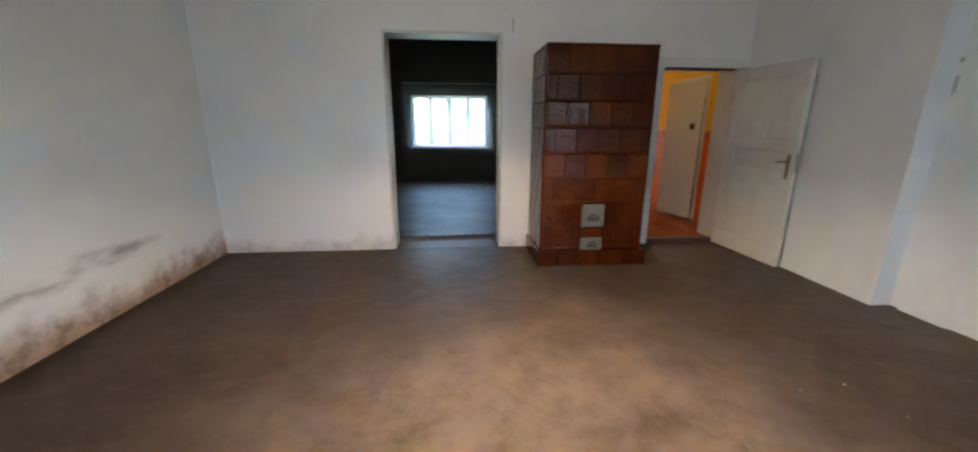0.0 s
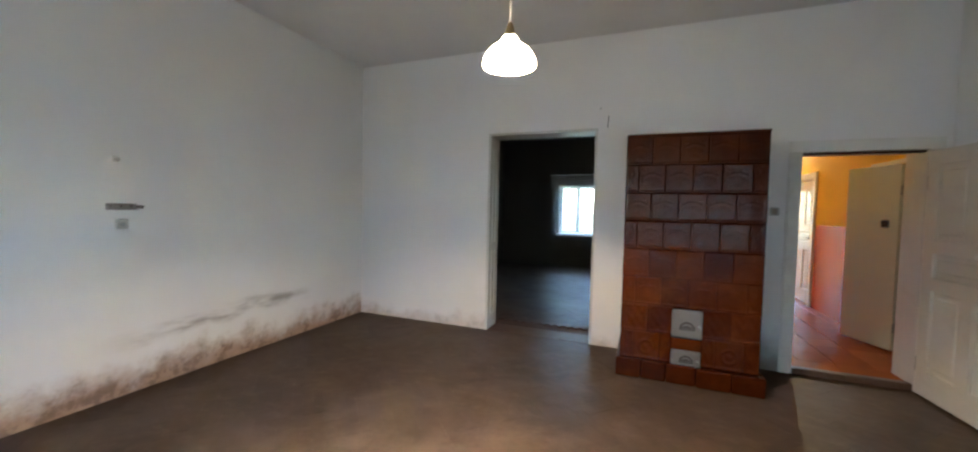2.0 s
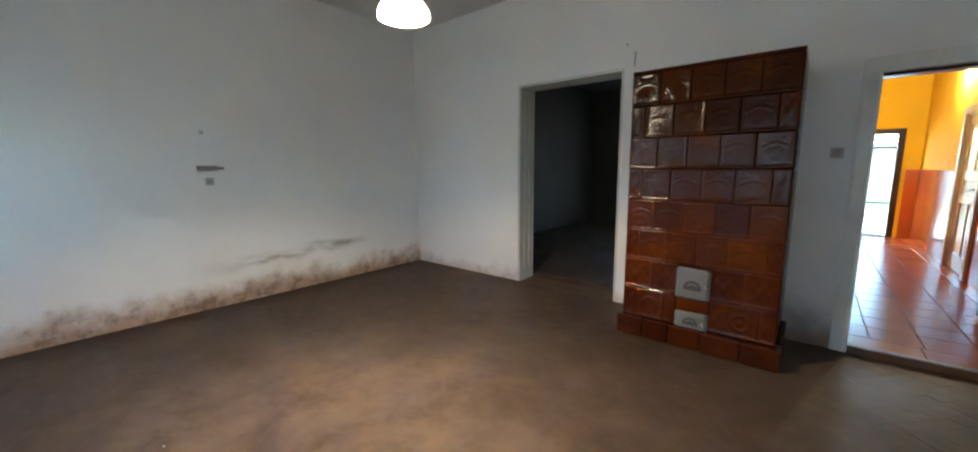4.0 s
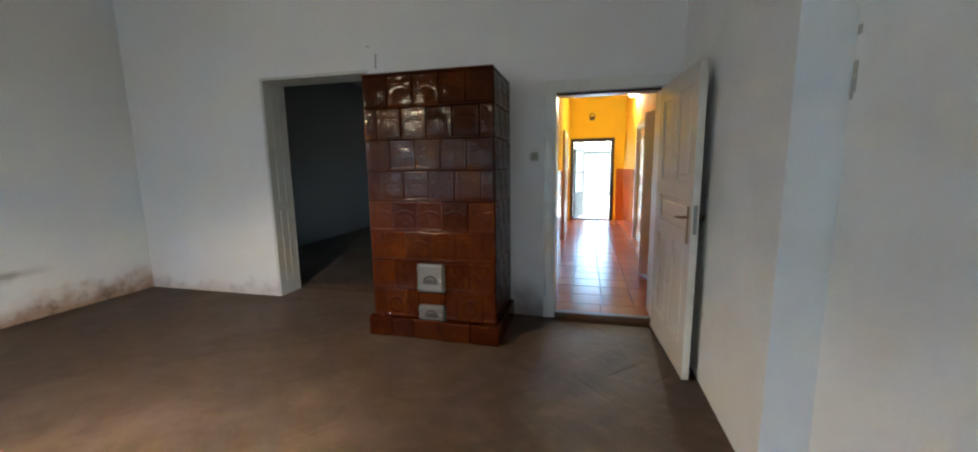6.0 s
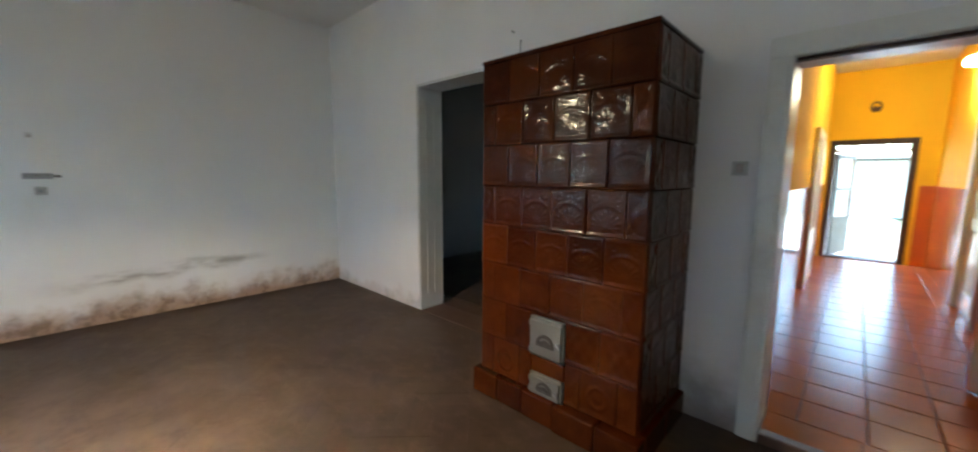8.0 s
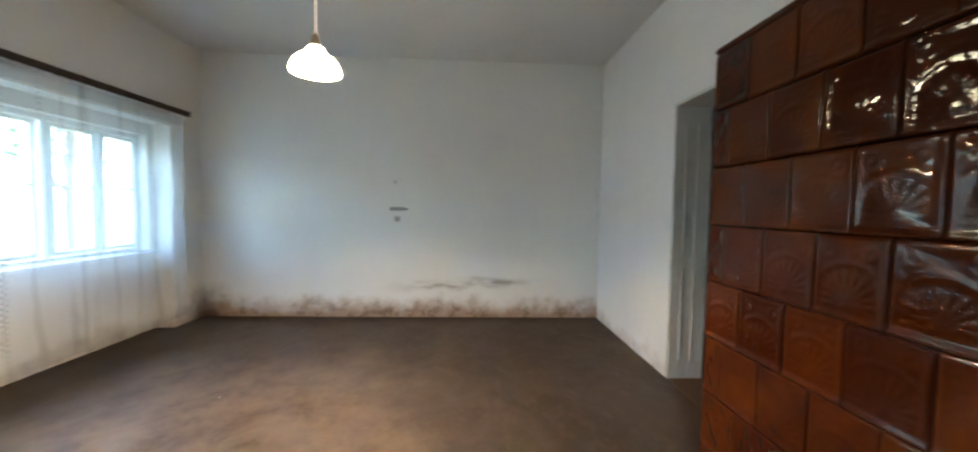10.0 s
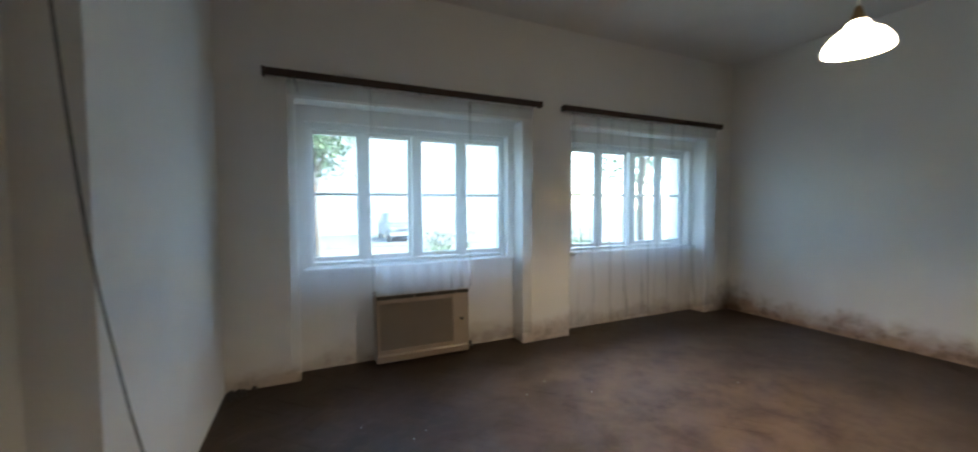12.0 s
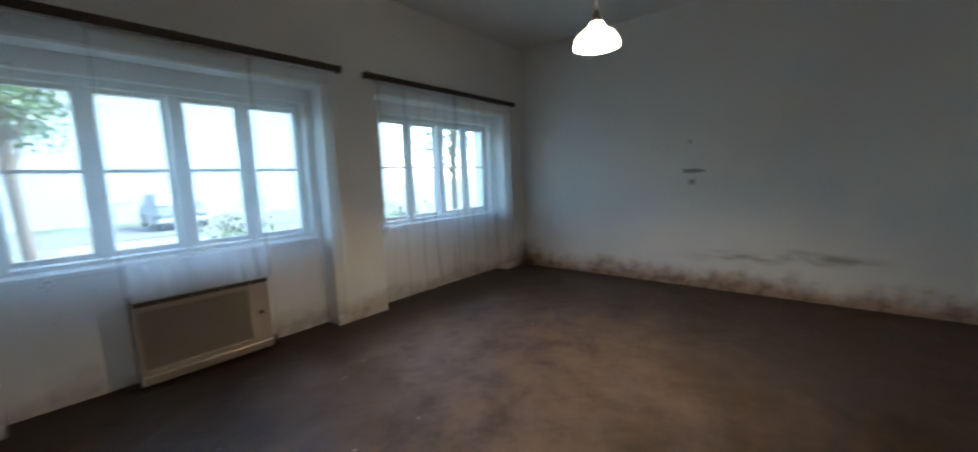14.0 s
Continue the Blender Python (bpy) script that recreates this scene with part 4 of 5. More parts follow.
wp = thing("wall_plate", (0.0, -2.65, 1.28), "faded grey outlet plate on the stained wall", "socket")
part("cover", boxes(((0.0, -2.685, 1.248), (0.006, -2.612, 1.318)), bevel=0.003), GREY_PLASTIC, wp)
part("opening", boxes(((0.006, -2.665, 1.268), (0.0075, -2.632, 1.298))), STEEL, wp)
nl = thing("wall_plug", (0.0, -2.675, 1.755), "brown wall plug stuck in a chipped hole", "wall plug")
part("plug", tube(bmesh.new(), [(0.0, -2.675, 1.755), (0.018, -2.675, 1.752)], 0.014, 10), GREY_PLASTIC, nl)
part("chip", boxes(((0.0, -2.70, 1.735), (0.003, -2.66, 1.782)), bevel=0.001), LINING_PAINT, nl)

sw = thing("light_switch", (4.71, 0.0, 1.45), "aged grey light switch beside the door casing", "light switch")
part("plate", boxes(((4.672, -0.012, 1.455), (4.746, 0.0, 1.53)), bevel=0.004, seg=2), GREY_PLASTIC, sw)
part("rocker", boxes(((4.690, -0.020, 1.468), (4.728, -0.012, 1.517)), bevel=0.003), ENAMEL, sw)

hk = thing("wall_hook", (3.20, 0.0, 2.35), "bent wire hook above the stove", "hook")
part("wire", tube(bmesh.new(), [(3.20, 0.0, 2.47), (3.20, -0.02, 2.47), (3.202, -0.024, 2.42), (3.197, -0.022, 2.36), (3.20, -0.014, 2.345)], 0.004, 6), NEAR_BLACK, hk)
nb = thing("nail", (3.12, 0.0, 2.55), "small dark nail in the whitewash", "nail")
part("shaft", tube(bmesh.new(), [(3.12, 0.0, 2.55), (3.12, -0.03, 2.553)], 0.005, 6), NEAR_BLACK, nb)

hr = thing("old_hinge", (RECESS_X, -1.825, 1.6), "short rusty hinge strap in the blocked doorway", "hinge")
part("strap", boxes(((RECESS_X - 0.005, -1.838, 1.643), (RECESS_X, -1.816, 1.753)), bevel=0.002), GREY_PLASTIC, hr)
part("pin", tube(bmesh.new(), [(RECESS_X - 0.007, -1.827, 1.62), (RECESS_X - 0.007, -1.827, 1.69)], 0.005, 8), GREY_PLASTIC, hr)
part("stub", boxes(((RECESS_X - 0.005, -1.838, 1.841), (RECESS_X, -1.816, 1.874)), bevel=0.002), GREY_PLASTIC, hr)

# loose cable sagging across the corner of the recess
bm = bmesh.new()
P = [Vector((5.96, -2.98, 2.44)), Vector((5.89, -3.00, 2.15)), Vector((5.884, -3.03, 1.93)), Vector((5.88, -3.08, 1.60)), Vector((5.878, -3.15, 1.28)), Vector((5.876, -3.26, 0.95)), Vector((5.875, -3.40, 0.60)),
     Vector((5.872, -3.555, 0.28)), Vector((5.86, -3.66, 0.06)), Vector((5.82, -3.74, 0.006)), Vector((5.70, -3.86, 0.006))]
fine = []
for i in range(len(P) - 1):
    a, b, c, d = P[max(i - 1, 0)], P[i], P[i + 1], P[min(i + 2, len(P) - 1)]
    for k in range(5):
        t = k / 5
        fine.append(0.5 * ((2 * b) + (c - a) * t + (2 * a - 5 * b + 4 * c - d) * t * t + (3 * b - a - 3 * c + d) * t ** 3))
fine.append(P[-1])
tube(bm, fine, 0.004, 8)
solo("loose_cable", bm, CABLE, "loose dark cable hanging down the wall to the floor", "cable", smooth=True)

# flakes of fallen paint and a little swept dirt on the boards
rng = random.Random(21)
bm = bmesh.new()
for k in range(16):
    x, y, r = rng.gauss(4.1, 0.8), rng.gauss(-3.5, 0.6), rng.uniform(0.003, 0.008)
    a = rng.uniform(0, 6.28)
    n = rng.randint(4, 6)
    ring = [(x + r * rng.uniform(0.6, 1.2) * math.cos(a + 6.28 * i / n), y + r * rng.uniform(0.5, 1.1) * math.sin(a + 6.28 * i / n)) for i in range(n)]
    lo = [bm.verts.new((px, py, 0.0005)) for px, py in ring]
    hi = [bm.verts.new((px, py, 0.0022 + rng.uniform(0, 0.002))) for px, py in ring]
    bm.faces.new(hi)
    for i in range(n):
        bm.faces.new((lo[i], lo[(i + 1) % n], hi[(i + 1) % n], hi[i]))
solo("paint_flakes", bm, LINING_PAINT, "pale flakes of fallen paint scattered on the parquet", "debris", kind="stuff")
bm = bmesh.new()
for k in range(60):
    r = rng.uniform(0.008, 0.028)
    x, y, z = 5.80 + rng.gauss(0, 0.035), -5.02 + rng.gauss(0, 0.04), rng.uniform(0.0, 0.018)
    x, y = min(x, 5.87), max(y, -5.07)
    v = [bm.verts.new((x + dx * r, y + dy * r, max(0.0, z + dz * r))) for dx, dy, dz in ((1, 0, 0), (-0.6, 0.8, 0.1), (-0.6, -0.8, 0), (0.1, 0.1, 1.0))]
    for f in ((0, 1, 3), (1, 2, 3), (2, 0, 3), (0, 2, 1)):
        bm.faces.new([v[i] for i in f])
solo("dirt_heap", bm, NEAR_BLACK, "small heap of dark sweepings in the corner", "debris", kind="stuff")

# ---- the hall ----
def hall_door(name, y0, y1, top, label):
    d = thing(name, (HX1, (y0 + y1) / 2, 0), label, "door", kind="structure")
    f = 0.004
    part("casing", boxes(((HX1 - 0.03, y0 - 0.09, 0.045), (HX1, y0, top)), ((HX1 - 0.03, y1, 0.045), (HX1, y1 + 0.09, top)), ((HX1 - 0.03, y0 - 0.09, top), (HX1, y1 + 0.09, top + 0.09)), bevel=0.004), WHITE_PAINT, d)
    part("lining", boxes(((HX1, y0, 0.045), (HX1 + 0.2, y0 + 0.02, top)), ((HX1, y1 - 0.02, 0.045), (HX1 + 0.2, y1, top)), ((HX1, y0 + 0.02, top - 0.02), (HX1 + 0.2, y1 - 0.02, top))), WHITE_PAINT, d)
    door_leaf(d, (HX1 + 0.035, y1 - 0.022, 0.055), -90, y1 - y0 - 0.044, top - 0.08, DOOR_PAINT, handle=True)
    return d


hd = thing("door_3", (HX1, 1.27, 0), "narrow plain pale closet door standing ajar, with a black lock box", "door", kind="structure")


def closet_swing(bm):
    """Turns a piece of the closet's leaf about its hinge line, ajar into the hall."""
    bmesh.ops.rotate(bm, cent=(HX1 - 0.01, 0.99, 0), matrix=Matrix.Rotation(radians(23), 3, "Z"), verts=bm.verts[:])
    return bm


part("frame", boxes(((HX1 - 0.012, 0.92, 0.045), (HX1 + 0.10, 0.97, 2.03)), ((HX1 - 0.012, 1.57, 0.045), (HX1 + 0.10, 1.62, 2.03)), ((HX1 - 0.012, 0.92, 2.03), (HX1 + 0.10, 1.62, 2.08)), bevel=0.004), DOOR_PAINT, hd)
leaf = part("leaf", closet_swing(boxes(((HX1 - 0.030, 0.99, 0.06), (HX1 + 0.008, 1.565, 2.02)), bevel=0.004, seg=2)), PALE_GREEN, hd, "plain pale-painted flush door leaf")
part("lock_box", closet_swing(boxes(((HX1 - 0.054, 1.08, 1.355), (HX1 - 0.028, 1.15, 1.435)), bevel=0.006)), BLACK_PLASTIC, leaf, "black surface lock")
for z in (0.3, 1.75):
    part("hinge", tube(bmesh.new(), [(HX1 - 0.018, 0.98, z - 0.05), (HX1 - 0.018, 0.98, z + 0.05)], 0.007, 8), STEEL, hd)
hall_door("door_4", 3.22, 4.12, 2.06, "white panelled hall door, closed")

def ajar(bm):
    """Swings a piece of the front door's leaf about its hinge, not fully open."""
    bmesh.ops.rotate(bm, cent=(4.862, HEND + 0.10, 0), matrix=Matrix.Rotation(radians(-17), 3, "Z"), verts=bm.verts[:])
    return bm


fd = thing("door_5", (5.31, HEND, 0), "dark-framed front door standing open to the yard", "door", kind="structure")
part("door_frame", boxes(((4.78, HEND - 0.016, 0.045), (4.86, HEND + 0.10, 2.09)), ((5.75, HEND - 0.016, 0.045), (5.84, HEND + 0.10, 2.09)), ((4.86, HEND - 0.016, 1.995), (5.75, HEND + 0.10, 2.09)), bevel=0.005), DARK_WOOD, fd)
part("transom", boxes(((4.86, HEND + 0.02, 1.88), (5.76, HEND + 0.07, 1.915)), bevel=0.004), STEEL, fd)
lf = part("leaf", ajar(boxes(((4.862, HEND + 0.10, 0.06), (4.905, HEND + 0.90, 0.75)), ((4.862, HEND + 0.10, 0.75), (4.905, HEND + 0.20, 1.86)), ((4.862, HEND + 0.80, 0.75), (4.905, HEND + 0.90, 1.86)),
                        ((4.862, HEND + 0.20, 1.78), (4.905, HEND + 0.80, 1.86)), ((4.862, HEND + 0.20, 1.22), (4.905, HEND + 0.80, 1.27)), bevel=0.004)), DARK_WOOD, fd)
for za, zb in ((0.75, 1.22), (1.27, 1.78)):
    g = part("pane", ajar(boxes(((4.880, HEND + 0.195, za), (4.885, HEND + 0.805, zb)))), GLASS, lf)
    g.visible_shadow = False
part("handle", ajar(tube(bmesh.new(), [(4.905, HEND + 0.84, 1.05), (4.96, HEND + 0.84, 1.05), (4.965, HEND + 0.72, 1.045)], 0.013, 8)), BLACK_PLASTIC, lf, "black lever handle")
part("handle_plate", ajar(boxes(((4.905, HEND + 0.815, 0.90), (4.912, HEND + 0.865, 1.12)), bevel=0.003)), BLACK_PLASTIC, lf)
part("threshold", boxes(((4.86, HEND - 0.01, 0.02), (5.76, HEND + 0.30, 0.065)), bevel=0.006), DARK_WOOD, fd)

gd = thing("door_6", (HX0, 4.4, 0), "white glazed side door of the hall", "door", kind="structure")
part("frame", boxes(((HX0 + 0.004, 3.75, 0.045), (HX0 + 0.05, 3.85, 2.05)), ((HX0 + 0.004, 4.75, 0.045), (HX0 + 0.05, 4.85, 2.05)), ((HX0 + 0.004, 3.85, 1.96), (HX0 + 0.05, 4.75, 2.05)), ((HX0 + 0.004, 3.85, 0.045), (HX0 + 0.035, 4.75, 0.75)), ((HX0 + 0.004, 4.28, 0.75), (HX0 + 0.04, 4.32, 1.96)), bevel=0.004), WHITE_PAINT, gd)
for ya, yb in ((3.85, 4.28), (4.32, 4.75)):
    part("panel", boxes(((HX0 + 0.004, ya, 0.75), (HX0 + 0.02, yb, 1.96))), WINDOW_PAINT, gd)

wl = thing("wall_lamp", (HX1, 4.5, 2.6), "lit opal globe lamp on the yellow hall wall", "lamp")
part("base", lathe(bmesh.new(), [(0.002, 0.0), (0.045, 0.0), (0.045, 0.02), (0.03, 0.03), (0.002, 0.03)], (HX1 - 0.055, 4.5, 2.80), 20), STEEL, wl)
part("arm", tube(bmesh.new(), [(HX1, 4.5, 2.82), (HX1 - 0.05, 4.5, 2.82)], 0.012, 8), STEEL, wl)
bm = lathe(bmesh.new(), [(0.03, 0.06), (0.055, 0.045), (0.072, 0.015), (0.074, -0.01), (0.06, -0.045), (0.055, -0.045), (0.068, -0.01), (0.066, 0.013), (0.05, 0.04), (0.03, 0.054)], (HX1 - 0.085, 4.5, 2.74), 24)
part("globe", bm, OPAL, wl, "glowing opal glass globe", smooth=True)

orn = thing("wall_ornament", (5.29, HEND, 2.5), "small dark iron horseshoe hung above the front door", "ornament")
bm = bmesh.new()
pts = [(5.29 + 0.062 * math.sin(t) * (1.0 if abs(t) < 1.7 else 0.9), HEND - 0.012, 2.60 + 0.085 * math.cos(t)) for t in [-2.7 + 5.4 * k / 20 for k in range(21)]]
tube(bm, pts, 0.013, 6)
part("shoe", bm, NEAR_BLACK, orn, smooth=True)
bm = lathe(bmesh.new(), [(0.001, 0.0), (0.040, 0.0), (0.046, 0.006), (0.040, 0.012), (0.001, 0.012)], (0, 0, 0), 20)
bmesh.ops.transform(bm, matrix=pose(5.29, HEND, 2.575, 90, 0, 0), verts=bm.verts[:])
part("medallion", bm, THRESHOLD, orn, "dark wooden medallion within the shoe", smooth=True)
part("nail", tube(bmesh.new(), [(5.29, HEND, 2.68), (5.29, HEND - 0.03, 2.68)], 0.006, 6), STEEL, orn)

# ---- outdoors, seen through windows and the front door ----
def leaf_mat(name, a, b):
    m = Mat(name, 0.6)
    isl = m.node("ShaderNodeNewGeometry").outputs["Random Per Island"]
    m.colour(m.ramp(isl, [(0.0, a), (1.0, b)]))
    return m.m


LEAF = leaf_mat("summer_leaves", (0.035, 0.075, 0.02), (0.10, 0.16, 0.05))
BARK = gloss_paint("bark", (0.10, 0.075, 0.055), 0.9, (0.05, 0.04, 0.03), 0.5, 0.6)
RENDERED = plaster("rendered_facade", (0.42, 0.41, 0.38), (0.30, 0.29, 0.27), 0.4)
ROOF = gloss_paint("clay_roof", (0.20, 0.15, 0.13), 0.8, (0.13, 0.10, 0.09), 0.5, 0.3)
CONCRETE = plaster("yard_concrete", (0.30, 0.29, 0.27), (0.22, 0.21, 0.195), 0.5)


def tree(at, height, spread, seed, label):
    rng = random.Random(seed)
    x, y, z = at
    t = thing("tree", at, label, "tree")
    bm = bmesh.new()
    lean = [(x, y, z), (x + 0.05, y, z + height * 0.2), (x + 0.1, y + 0.06, z + height * 0.4), (x + 0.05, y + 0.1, z + height * 0.62)]
    tube(bm, lean, 0.11, 8)
    tips = []
    for k in range(9):
        a, h = k * 2.4 + rng.uniform(-0.3, 0.3), z + height * rng.uniform(0.3, 0.6)
        r = spread * rng.uniform(0.5, 0.9)
        tip = Vector((x + r * math.cos(a), y + r * math.sin(a), h + height * rng.uniform(0.12, 0.35)))
        tube(bm, [(x + 0.06, y + 0.05, h), ((x + tip.x) / 2, (y + tip.y) / 2, (h + tip.z) / 2 + 0.1), tip], 0.035, 6)
        tips.append(tip)
    part("trunk", bm, BARK, t)
    tips.append(Vector((x, y, z + height * 0.8)))
    bm = bmesh.new()
    for tip in tips:
        for _ in range(240):
            d = Vector((rng.gauss(0, 1), rng.gauss(0, 1), rng.gauss(0, 0.75)))
            p = tip + d * spread * 0.27
            n = Vector((rng.gauss(0, 1), rng.gauss(0, 1), rng.gauss(0, 1))).normalized()
            u = n.orthogonal().normalized() * rng.uniform(0.05, 0.11)
            w = n.cross(u).normalized() * rng.uniform(0.03, 0.06)
            bm.faces.new([bm.verts.new(q) for q in (p - u, p + w, p + u, p - w)])
    part("crown", bm, LEAF, t)


GZ = -0.25
tree((5.1, -14.5, GZ), 6.0, 1.45, 1, "broad leafy tree at the roadside")
tree((-5.0, -11.5, GZ), 6.0, 1.9, 2, "leafy garden tree outside the window")
tree((-9.5, -13.5, GZ), 6.5, 2.1, 3, "leafy garden tree outside the window")
tree((2.6, 27.0, GZ), 6.5, 2.4, 5, "leafy tree at the end of the yard")
tree((9.0, 30.0, GZ), 7.0, 2.6, 6, "leafy tree at the end of the yard")


def house(x0, x1, y0, y1, wall_h, label, facing):
    h = thing("house", ((x0 + x1) / 2, (y0 + y1) / 2, GZ), label, "house")
    part("wall", boxes(((x0, y0, GZ), (x1, y1, GZ + wall_h))), RENDERED, h)
    bm = bmesh.new()
    e, zr = 0.4, GZ + wall_h
    ym = (y0 + y1) / 2
    v = [bm.verts.new(p) for p in ((x0 - e, y0 - e, zr), (x1 + e, y0 - e, zr), (x1 + e, y1 + e, zr), (x0 - e, y1 + e, zr), (x0 - e, ym, zr + 2.6), (x1 + e, ym, zr + 2.6))]
    for f in ((0, 1, 5, 4), (2, 3, 4, 5), (0, 4, 3), (1, 2, 5), (0, 3, 2, 1)):
        bm.faces.new([v[k] for k in f])
    part("roof", bm, ROOF, h)
    y = y1 if facing > 0 else y0
    for xc in (1.9, 8.4, -5.2):
        w = part("window", boxes(((xc - 0.55, y - 0.03, GZ + 1.1), (xc + 0.55, y + facing * 0.04, GZ + 2.4)), bevel=0.01), WINDOW_PAINT, h)
        for s in (-1, 1):
            part("pane", boxes(((xc + s * 0.26 - 0.2, y, GZ + 1.2), (xc + s * 0.26 + 0.2, y + facing * 0.046, GZ + 2.3))), GREY_PLASTIC, w)


house(-14.0, 12.0, -37.0, -28.0, 8.0, "long two-storey white house across the street", 1)
solo("road", boxes(((-60, -25.5, GZ - 0.02), (60, -19.0, GZ + 0.02))), gloss_paint("asphalt", (0.075, 0.075, 0.075), 0.85, (0.05, 0.05, 0.05), 0.5, 0.4), "grey asphalt village street", "road", kind="structure")
solo("pavement", boxes(((4.2, 7.0, GZ - 0.02), (6.4, 22.0, GZ + 0.03))), CONCRETE, "pale concrete path in the yard", "pavement", kind="structure")
solo("pavement_step", boxes(((4.5, 7.0, GZ), (6.2, 7.9, 0.0)), bevel=0.01), CONCRETE, "concrete step before the front door", "step", kind="structure")


# a parked car facing the house across the street
CAR_PAINT = Mat("dark_blue_car_paint", 0.25)
CAR_PAINT.colour(CAR_PAINT.mix(CAR_PAINT.math("MULTIPLY", CAR_PAINT.noise(6, 5), 0.4), (0.075, 0.095, 0.12), (0.12, 0.13, 0.14)))
CAR_PAINT = CAR_PAINT.m


def parked_car(x, y):
    c = thing("car", (x, y, GZ + 0.02), "dark blue hatchback parked across the street", "car")
    z = GZ + 0.02

    def shell(profile, half, inset):
        """A closed body from a side profile of (length, height), drawn in towards its top."""
        bm = bmesh.new()
        top = max(q for _, q in profile)
        sides = [[bm.verts.new((x + s * (half - inset * (q / top) ** 2), y + p, z + q)) for p, q in profile] for s in (-1, 1)]
        n = len(profile)
        for k in range(n):
            bm.faces.new((sides[0][k], sides[0][(k + 1) % n], sides[1][(k + 1) % n], sides[1][k]))
        bm.faces.new(sides[0][::-1])
        bm.faces.new(sides[1])
        bmesh.ops.bevel(bm, geom=bm.edges[:], offset=0.035, segments=2, affect="EDGES")
        return bm

    part("body", shell([(1.95, 0.25), (1.98, 0.55), (1.80, 0.78), (0.95, 0.92), (-1.75, 0.95), (-1.95, 0.70), (-1.92, 0.25)], 0.83, 0.06), CAR_PAINT, c)
    part("cabin", shell([(1.00, 0.88), (0.35, 1.40), (-1.10, 1.43), (-1.70, 0.90)], 0.80, 0.14), CAR_PAINT, c)
    bm = bmesh.new()
    bm.faces.new([bm.verts.new(p) for p in ((x - 0.66, y + 0.93, z + 0.95), (x + 0.66, y + 0.93, z + 0.95), (x + 0.54, y + 0.42, z + 1.36), (x - 0.54, y + 0.42, z + 1.36))])
    bmesh.ops.solidify(bm, geom=bm.faces[:], thickness=0.02)
    bmesh.ops.translate(bm, vec=(0, 0.05, 0.02), verts=bm.verts[:])
    part("windscreen", bm, GREY_PLASTIC, c, "dark windscreen")
    part("bumper", boxes(((x - 0.82, y + 1.93, z + 0.30), (x + 0.82, y + 2.04, z + 0.46)), bevel=0.03, seg=2), GREY_PLASTIC, c, "pale grey front bumper")
    part("radiator_grille", boxes(((x - 0.38, y + 1.90, z + 0.54), (x + 0.38, y + 1.985, z + 0.66)), bevel=0.01), NEAR_BLACK, c)
    for s in (-1, 1):
        part("headlight", boxes(((x + s * 0.46, y + 1.85, z + 0.54), (x + s * 0.74, y + 1.975, z + 0.68)), bevel=0.02, seg=2), STEEL, c)
        part("wing_mirror", boxes(((x + s * 0.80, y + 0.70, z + 0.92), (x + s * 0.97, y + 0.80, z + 1.03)), bevel=0.02), BLACK_PLASTIC, c)
        for yy in (1.25, -1.25):
            wh = part("wheel", tube(bmesh.new(), [(x + s * 0.66, y + yy, z + 0.29), (x + s * 0.845, y + yy, z + 0.29)], 0.30, 24), NEAR_BLACK, c, "black tyre")
            part("rim", tube(bmesh.new(), [(x + s * 0.83, y + yy, z + 0.29), (x + s * 0.855, y + yy, z + 0.29)], 0.19, 16), STEEL, wh)


parked_car(0.9, -23.0)


def outbuilding(x0, x1, y0, y1, h):
    """A low lean-to with an overhanging roof and a wide opening, at the end of the yard."""
    b = thing("shed", ((x0 + x1) / 2, y0, GZ), "low pale shed with a grey sheet roof in the yard", "shed")
    part("wall", boxes(((x0, y0, GZ), (x0 + 0.9, y1, GZ + h)), ((x1 - 0.9, y0, GZ), (x1, y1, GZ + h)), ((x0 + 0.9, y1 - 0.2, GZ), (x1 - 0.9, y1, GZ + h))), RENDERED, b)
    part("roof", boxes(((x0 - 0.4, y0 - 0.7, GZ + h), (x1 + 0.4, y1 + 0.3, GZ + h + 0.16)), bevel=0.02), CONCRETE, b)
    for k in range(6):
        xa = x0 + 0.95 + k * (x1 - x0 - 1.9) / 6
        part("gate_board", boxes(((xa, y0 + 0.05, GZ + 0.05), (xa + (x1 - x0 - 1.9) / 6 - 0.02, y0 + 0.09, GZ + h - 0.06)), bevel=0.004), GREY_PLASTIC, b)


outbuilding(2.4, 9.0, 21.0, 25.0, 2.5)


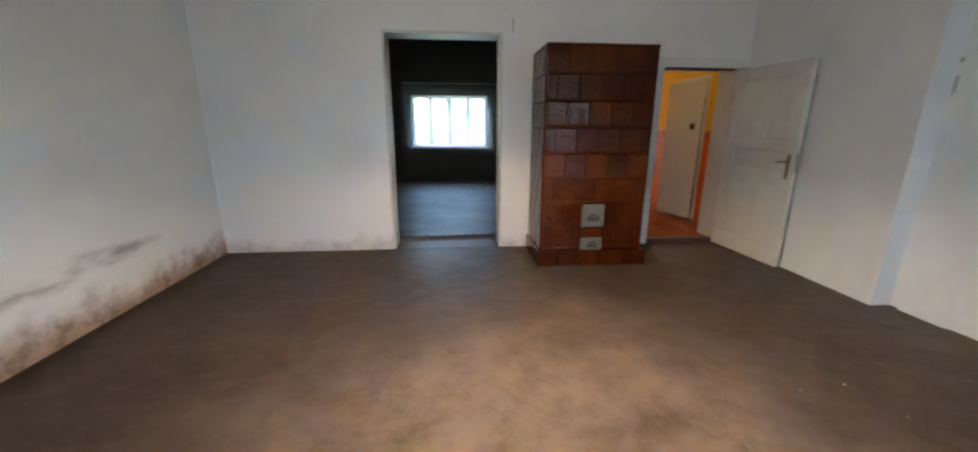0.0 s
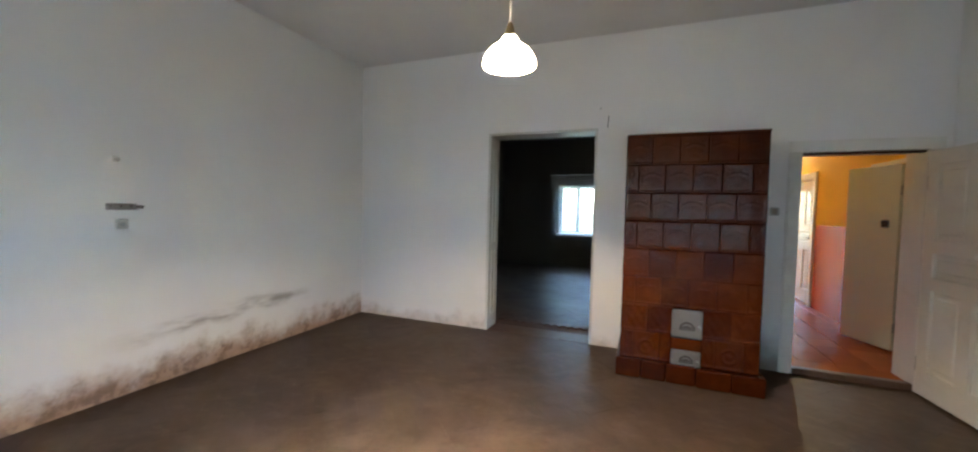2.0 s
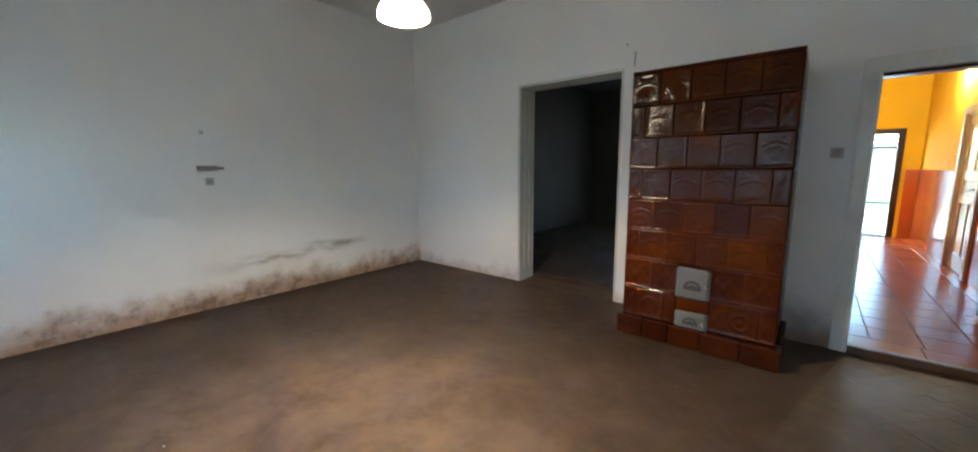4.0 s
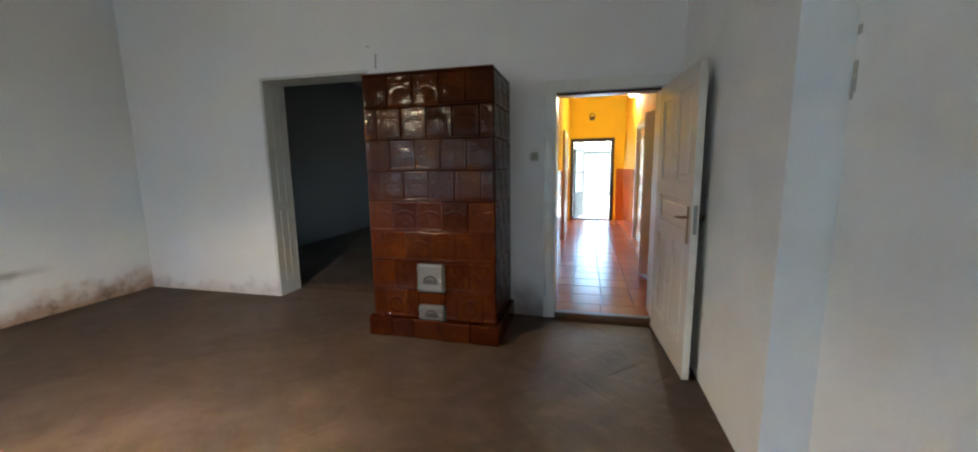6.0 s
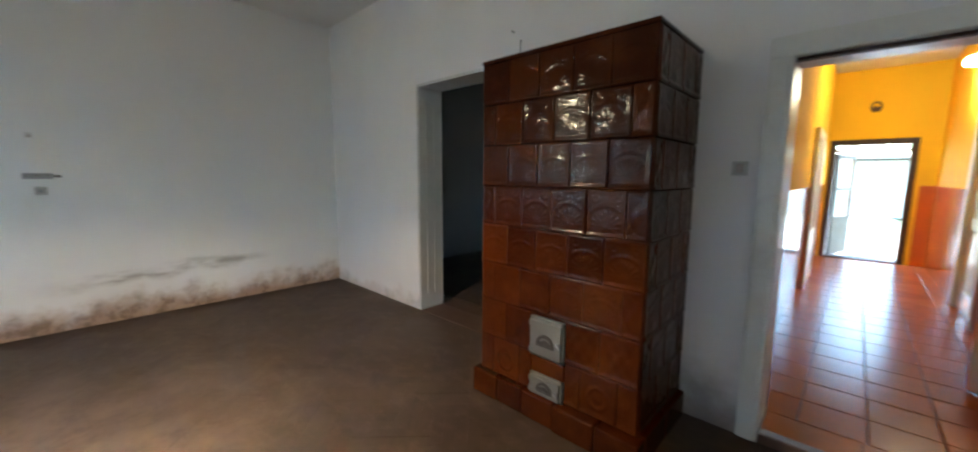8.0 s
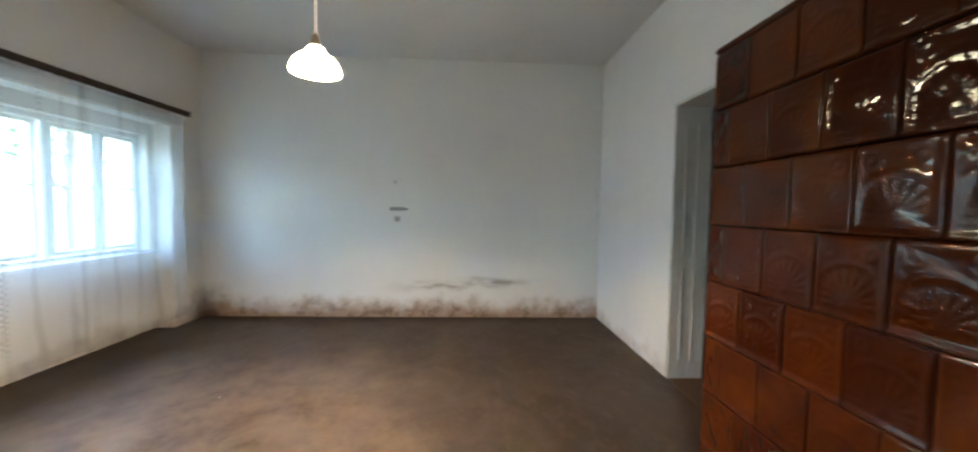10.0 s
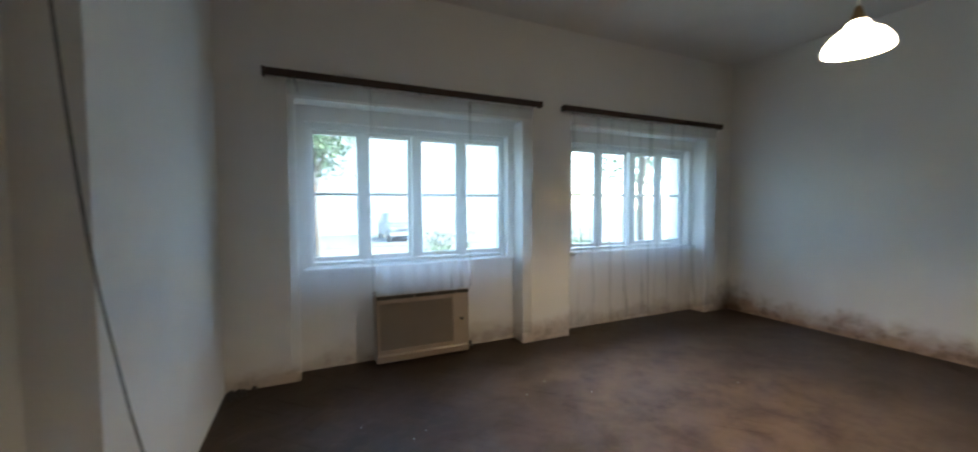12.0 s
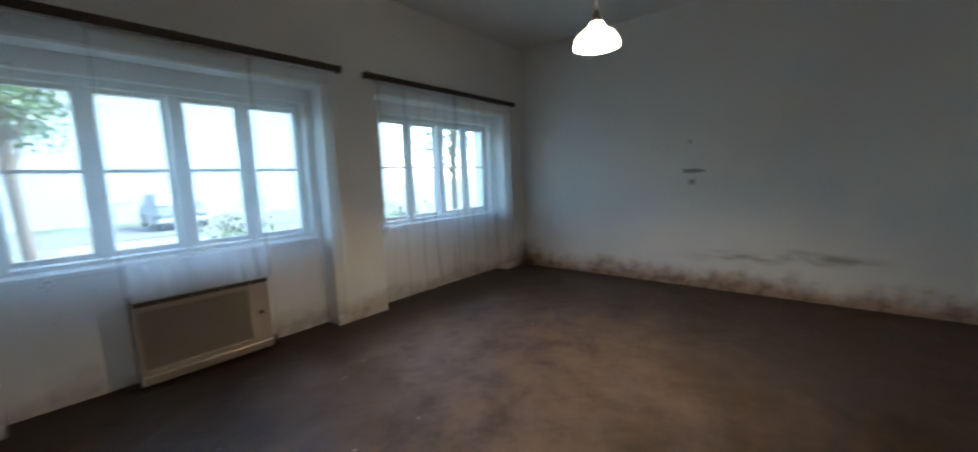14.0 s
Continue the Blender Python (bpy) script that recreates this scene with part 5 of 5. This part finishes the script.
# shrubs by the fence, low and ragged
def shrub(at, r, seed):
    rng = random.Random(seed)
    s = thing("shrub", at, "low ragged green shrub outside the window", "shrub", "shrubs by the street")
    bm = bmesh.new()
    for _ in range(500):
        d = Vector((rng.gauss(0, r * 0.5), rng.gauss(0, r * 0.4), abs(rng.gauss(0, r * 0.55))))
        n = Vector((rng.gauss(0, 1), rng.gauss(0, 1), rng.gauss(0, 1))).normalized()
        u = n.orthogonal().normalized() * rng.uniform(0.04, 0.09)
        w = n.cross(u).normalized() * rng.uniform(0.03, 0.05)
        p = Vector(at) + d
        bm.faces.new([bm.verts.new(q) for q in (p - u, p + w, p + u, p - w)])
    part("leaves", bm, LEAF, s)
    bm = bmesh.new()
    for k in range(5):
        tube(bm, [at, (at[0] + rng.uniform(-r, r) * 0.4, at[1] + rng.uniform(-r, r) * 0.3, at[2] + r * 0.8)], 0.015, 5)
    part("stems", bm, BARK, s)


for k, p in enumerate(((1.2, -14.0, GZ), (-1.5, -13.2, GZ), (6.8, -12.5, GZ), (-3.2, -12.0, GZ))):
    shrub(p, 0.8, 40 + k)

# ---- floors, last ----
solo("floor_bed", boxes(((-0.3, -5.62, -0.2), (6.33, 0.0, -0.014)), ((-0.3, 0.30, -0.2), (4.60, 6.25, -0.014)), ((1.87, 0.0, -0.2), (3.07, 0.30, -0.014)), ((4.90, 0.0, -0.2), (5.75, 0.30, -0.014))), JOINT,
     "dark joints under the parquet", "floor", kind="structure")
floor = thing("floor", (0, 0, 0), "dusty worn brown herringbone parquet floor", "floor", kind="structure")
PW, PN = 0.072, 5


def plank_faces(cx, cy, ang, dz, verts, faces):
    """One plank with chamfered top edges."""
    l, w, g, c = PW * PN / 2, PW / 2, 0.0001, 0.0004
    ca, sa = math.cos(ang), math.sin(ang)
    b = len(verts)
    for hl, hw, z in ((l - g, w - g, -0.016), (l - g, w - g, -c), (l - g - c, w - g - c, 0.0)):
        for sx, sy in ((-1, -1), (1, -1), (1, 1), (-1, 1)):
            px, py = sx * hl, sy * hw
            verts.append((cx + px * ca - py * sa, cy + px * sa + py * ca, z + dz))
    for lv in (0, 4):
        for k in range(4):
            q = (k + 1) % 4
            faces.append((b + lv + k, b + lv + q, b + lv + 4 + q, b + lv + 4 + k))
    faces.append((b + 8, b + 9, b + 10, b + 11))


def herringbone(x0, x1, y0, y1):
    """Places of the planks whose middles lie in the given stretch; the zigzag runs along x."""
    out = []
    k45 = math.sqrt(0.5)
    for t in range(-40, 41):
        for k in range(-120, 121):
            for kind in (0, 1):
                if kind == 0:
                    u, v = k + PN / 2, k + 0.5
                else:
                    u, v = k + PN + 0.5, k + 1 - PN / 2
                u, v = u + t * PN, v - t * PN
                x, y = (u + v) * k45 * PW, (v - u) * k45 * PW
                if x0 < x < x1 and y0 < y < y1:
                    out.append((x, y, (-1 if kind == 0 else 1) * math.pi / 4))
    return out


me_v, me_f = [], []
plank_faces(0, 0, 0, 0, me_v, me_f)
plank_me = bpy.data.meshes.new("plank")
plank_me.from_pydata(me_v, [], me_f)
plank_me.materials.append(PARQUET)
rng = random.Random(9)
rv, rf, singles = [], [], 0
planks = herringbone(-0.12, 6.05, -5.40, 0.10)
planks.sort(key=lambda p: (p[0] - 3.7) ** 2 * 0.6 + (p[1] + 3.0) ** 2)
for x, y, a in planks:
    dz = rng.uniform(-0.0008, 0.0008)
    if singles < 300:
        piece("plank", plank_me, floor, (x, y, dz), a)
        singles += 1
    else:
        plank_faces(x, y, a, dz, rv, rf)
for x, y, a in herringbone(-0.12, 4.65, 0.42, 6.05):
    plank_faces(x, y, a, rng.uniform(-0.0008, 0.0008), rv, rf)
rest_me = bpy.data.meshes.new("planks")
rest_me.from_pydata(rv, [], rf)
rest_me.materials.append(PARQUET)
rest = new("planks", rest_me)
rest.parent = floor
tagged(rest, "dusty brown parquet planks in the rest of the rooms", kind="stuff")

hall_floor = thing("floor_hall", (5.4, 3.5, 0), "glossy orange ceramic tile floor of the hall", "floor", kind="structure")
part("grout_bed", boxes(((4.75, 0.30, -0.2), (6.33, 7.0, 0.038))), GROUT, hall_floor)
TS = 0.30
tv = boxes(((-TS / 2 + 0.003, -TS / 2 + 0.003, -0.01), (TS / 2 - 0.003, TS / 2 - 0.003, 0.0)))
bmesh.ops.bevel(tv, geom=[e for e in tv.edges if all(v.co.z > -0.001 for v in e.verts)], offset=0.003, segments=1, affect="EDGES")
tile_me = mesh_of("floor_tile", tv, HALL_TILE)
for i in range(5):
    for j in range(22):
        piece("floor_tile", tile_me, hall_floor, (4.79 + TS * (i + 0.35), 0.45 + TS * j, 0.045 + rng.uniform(-0.0006, 0.0006)))
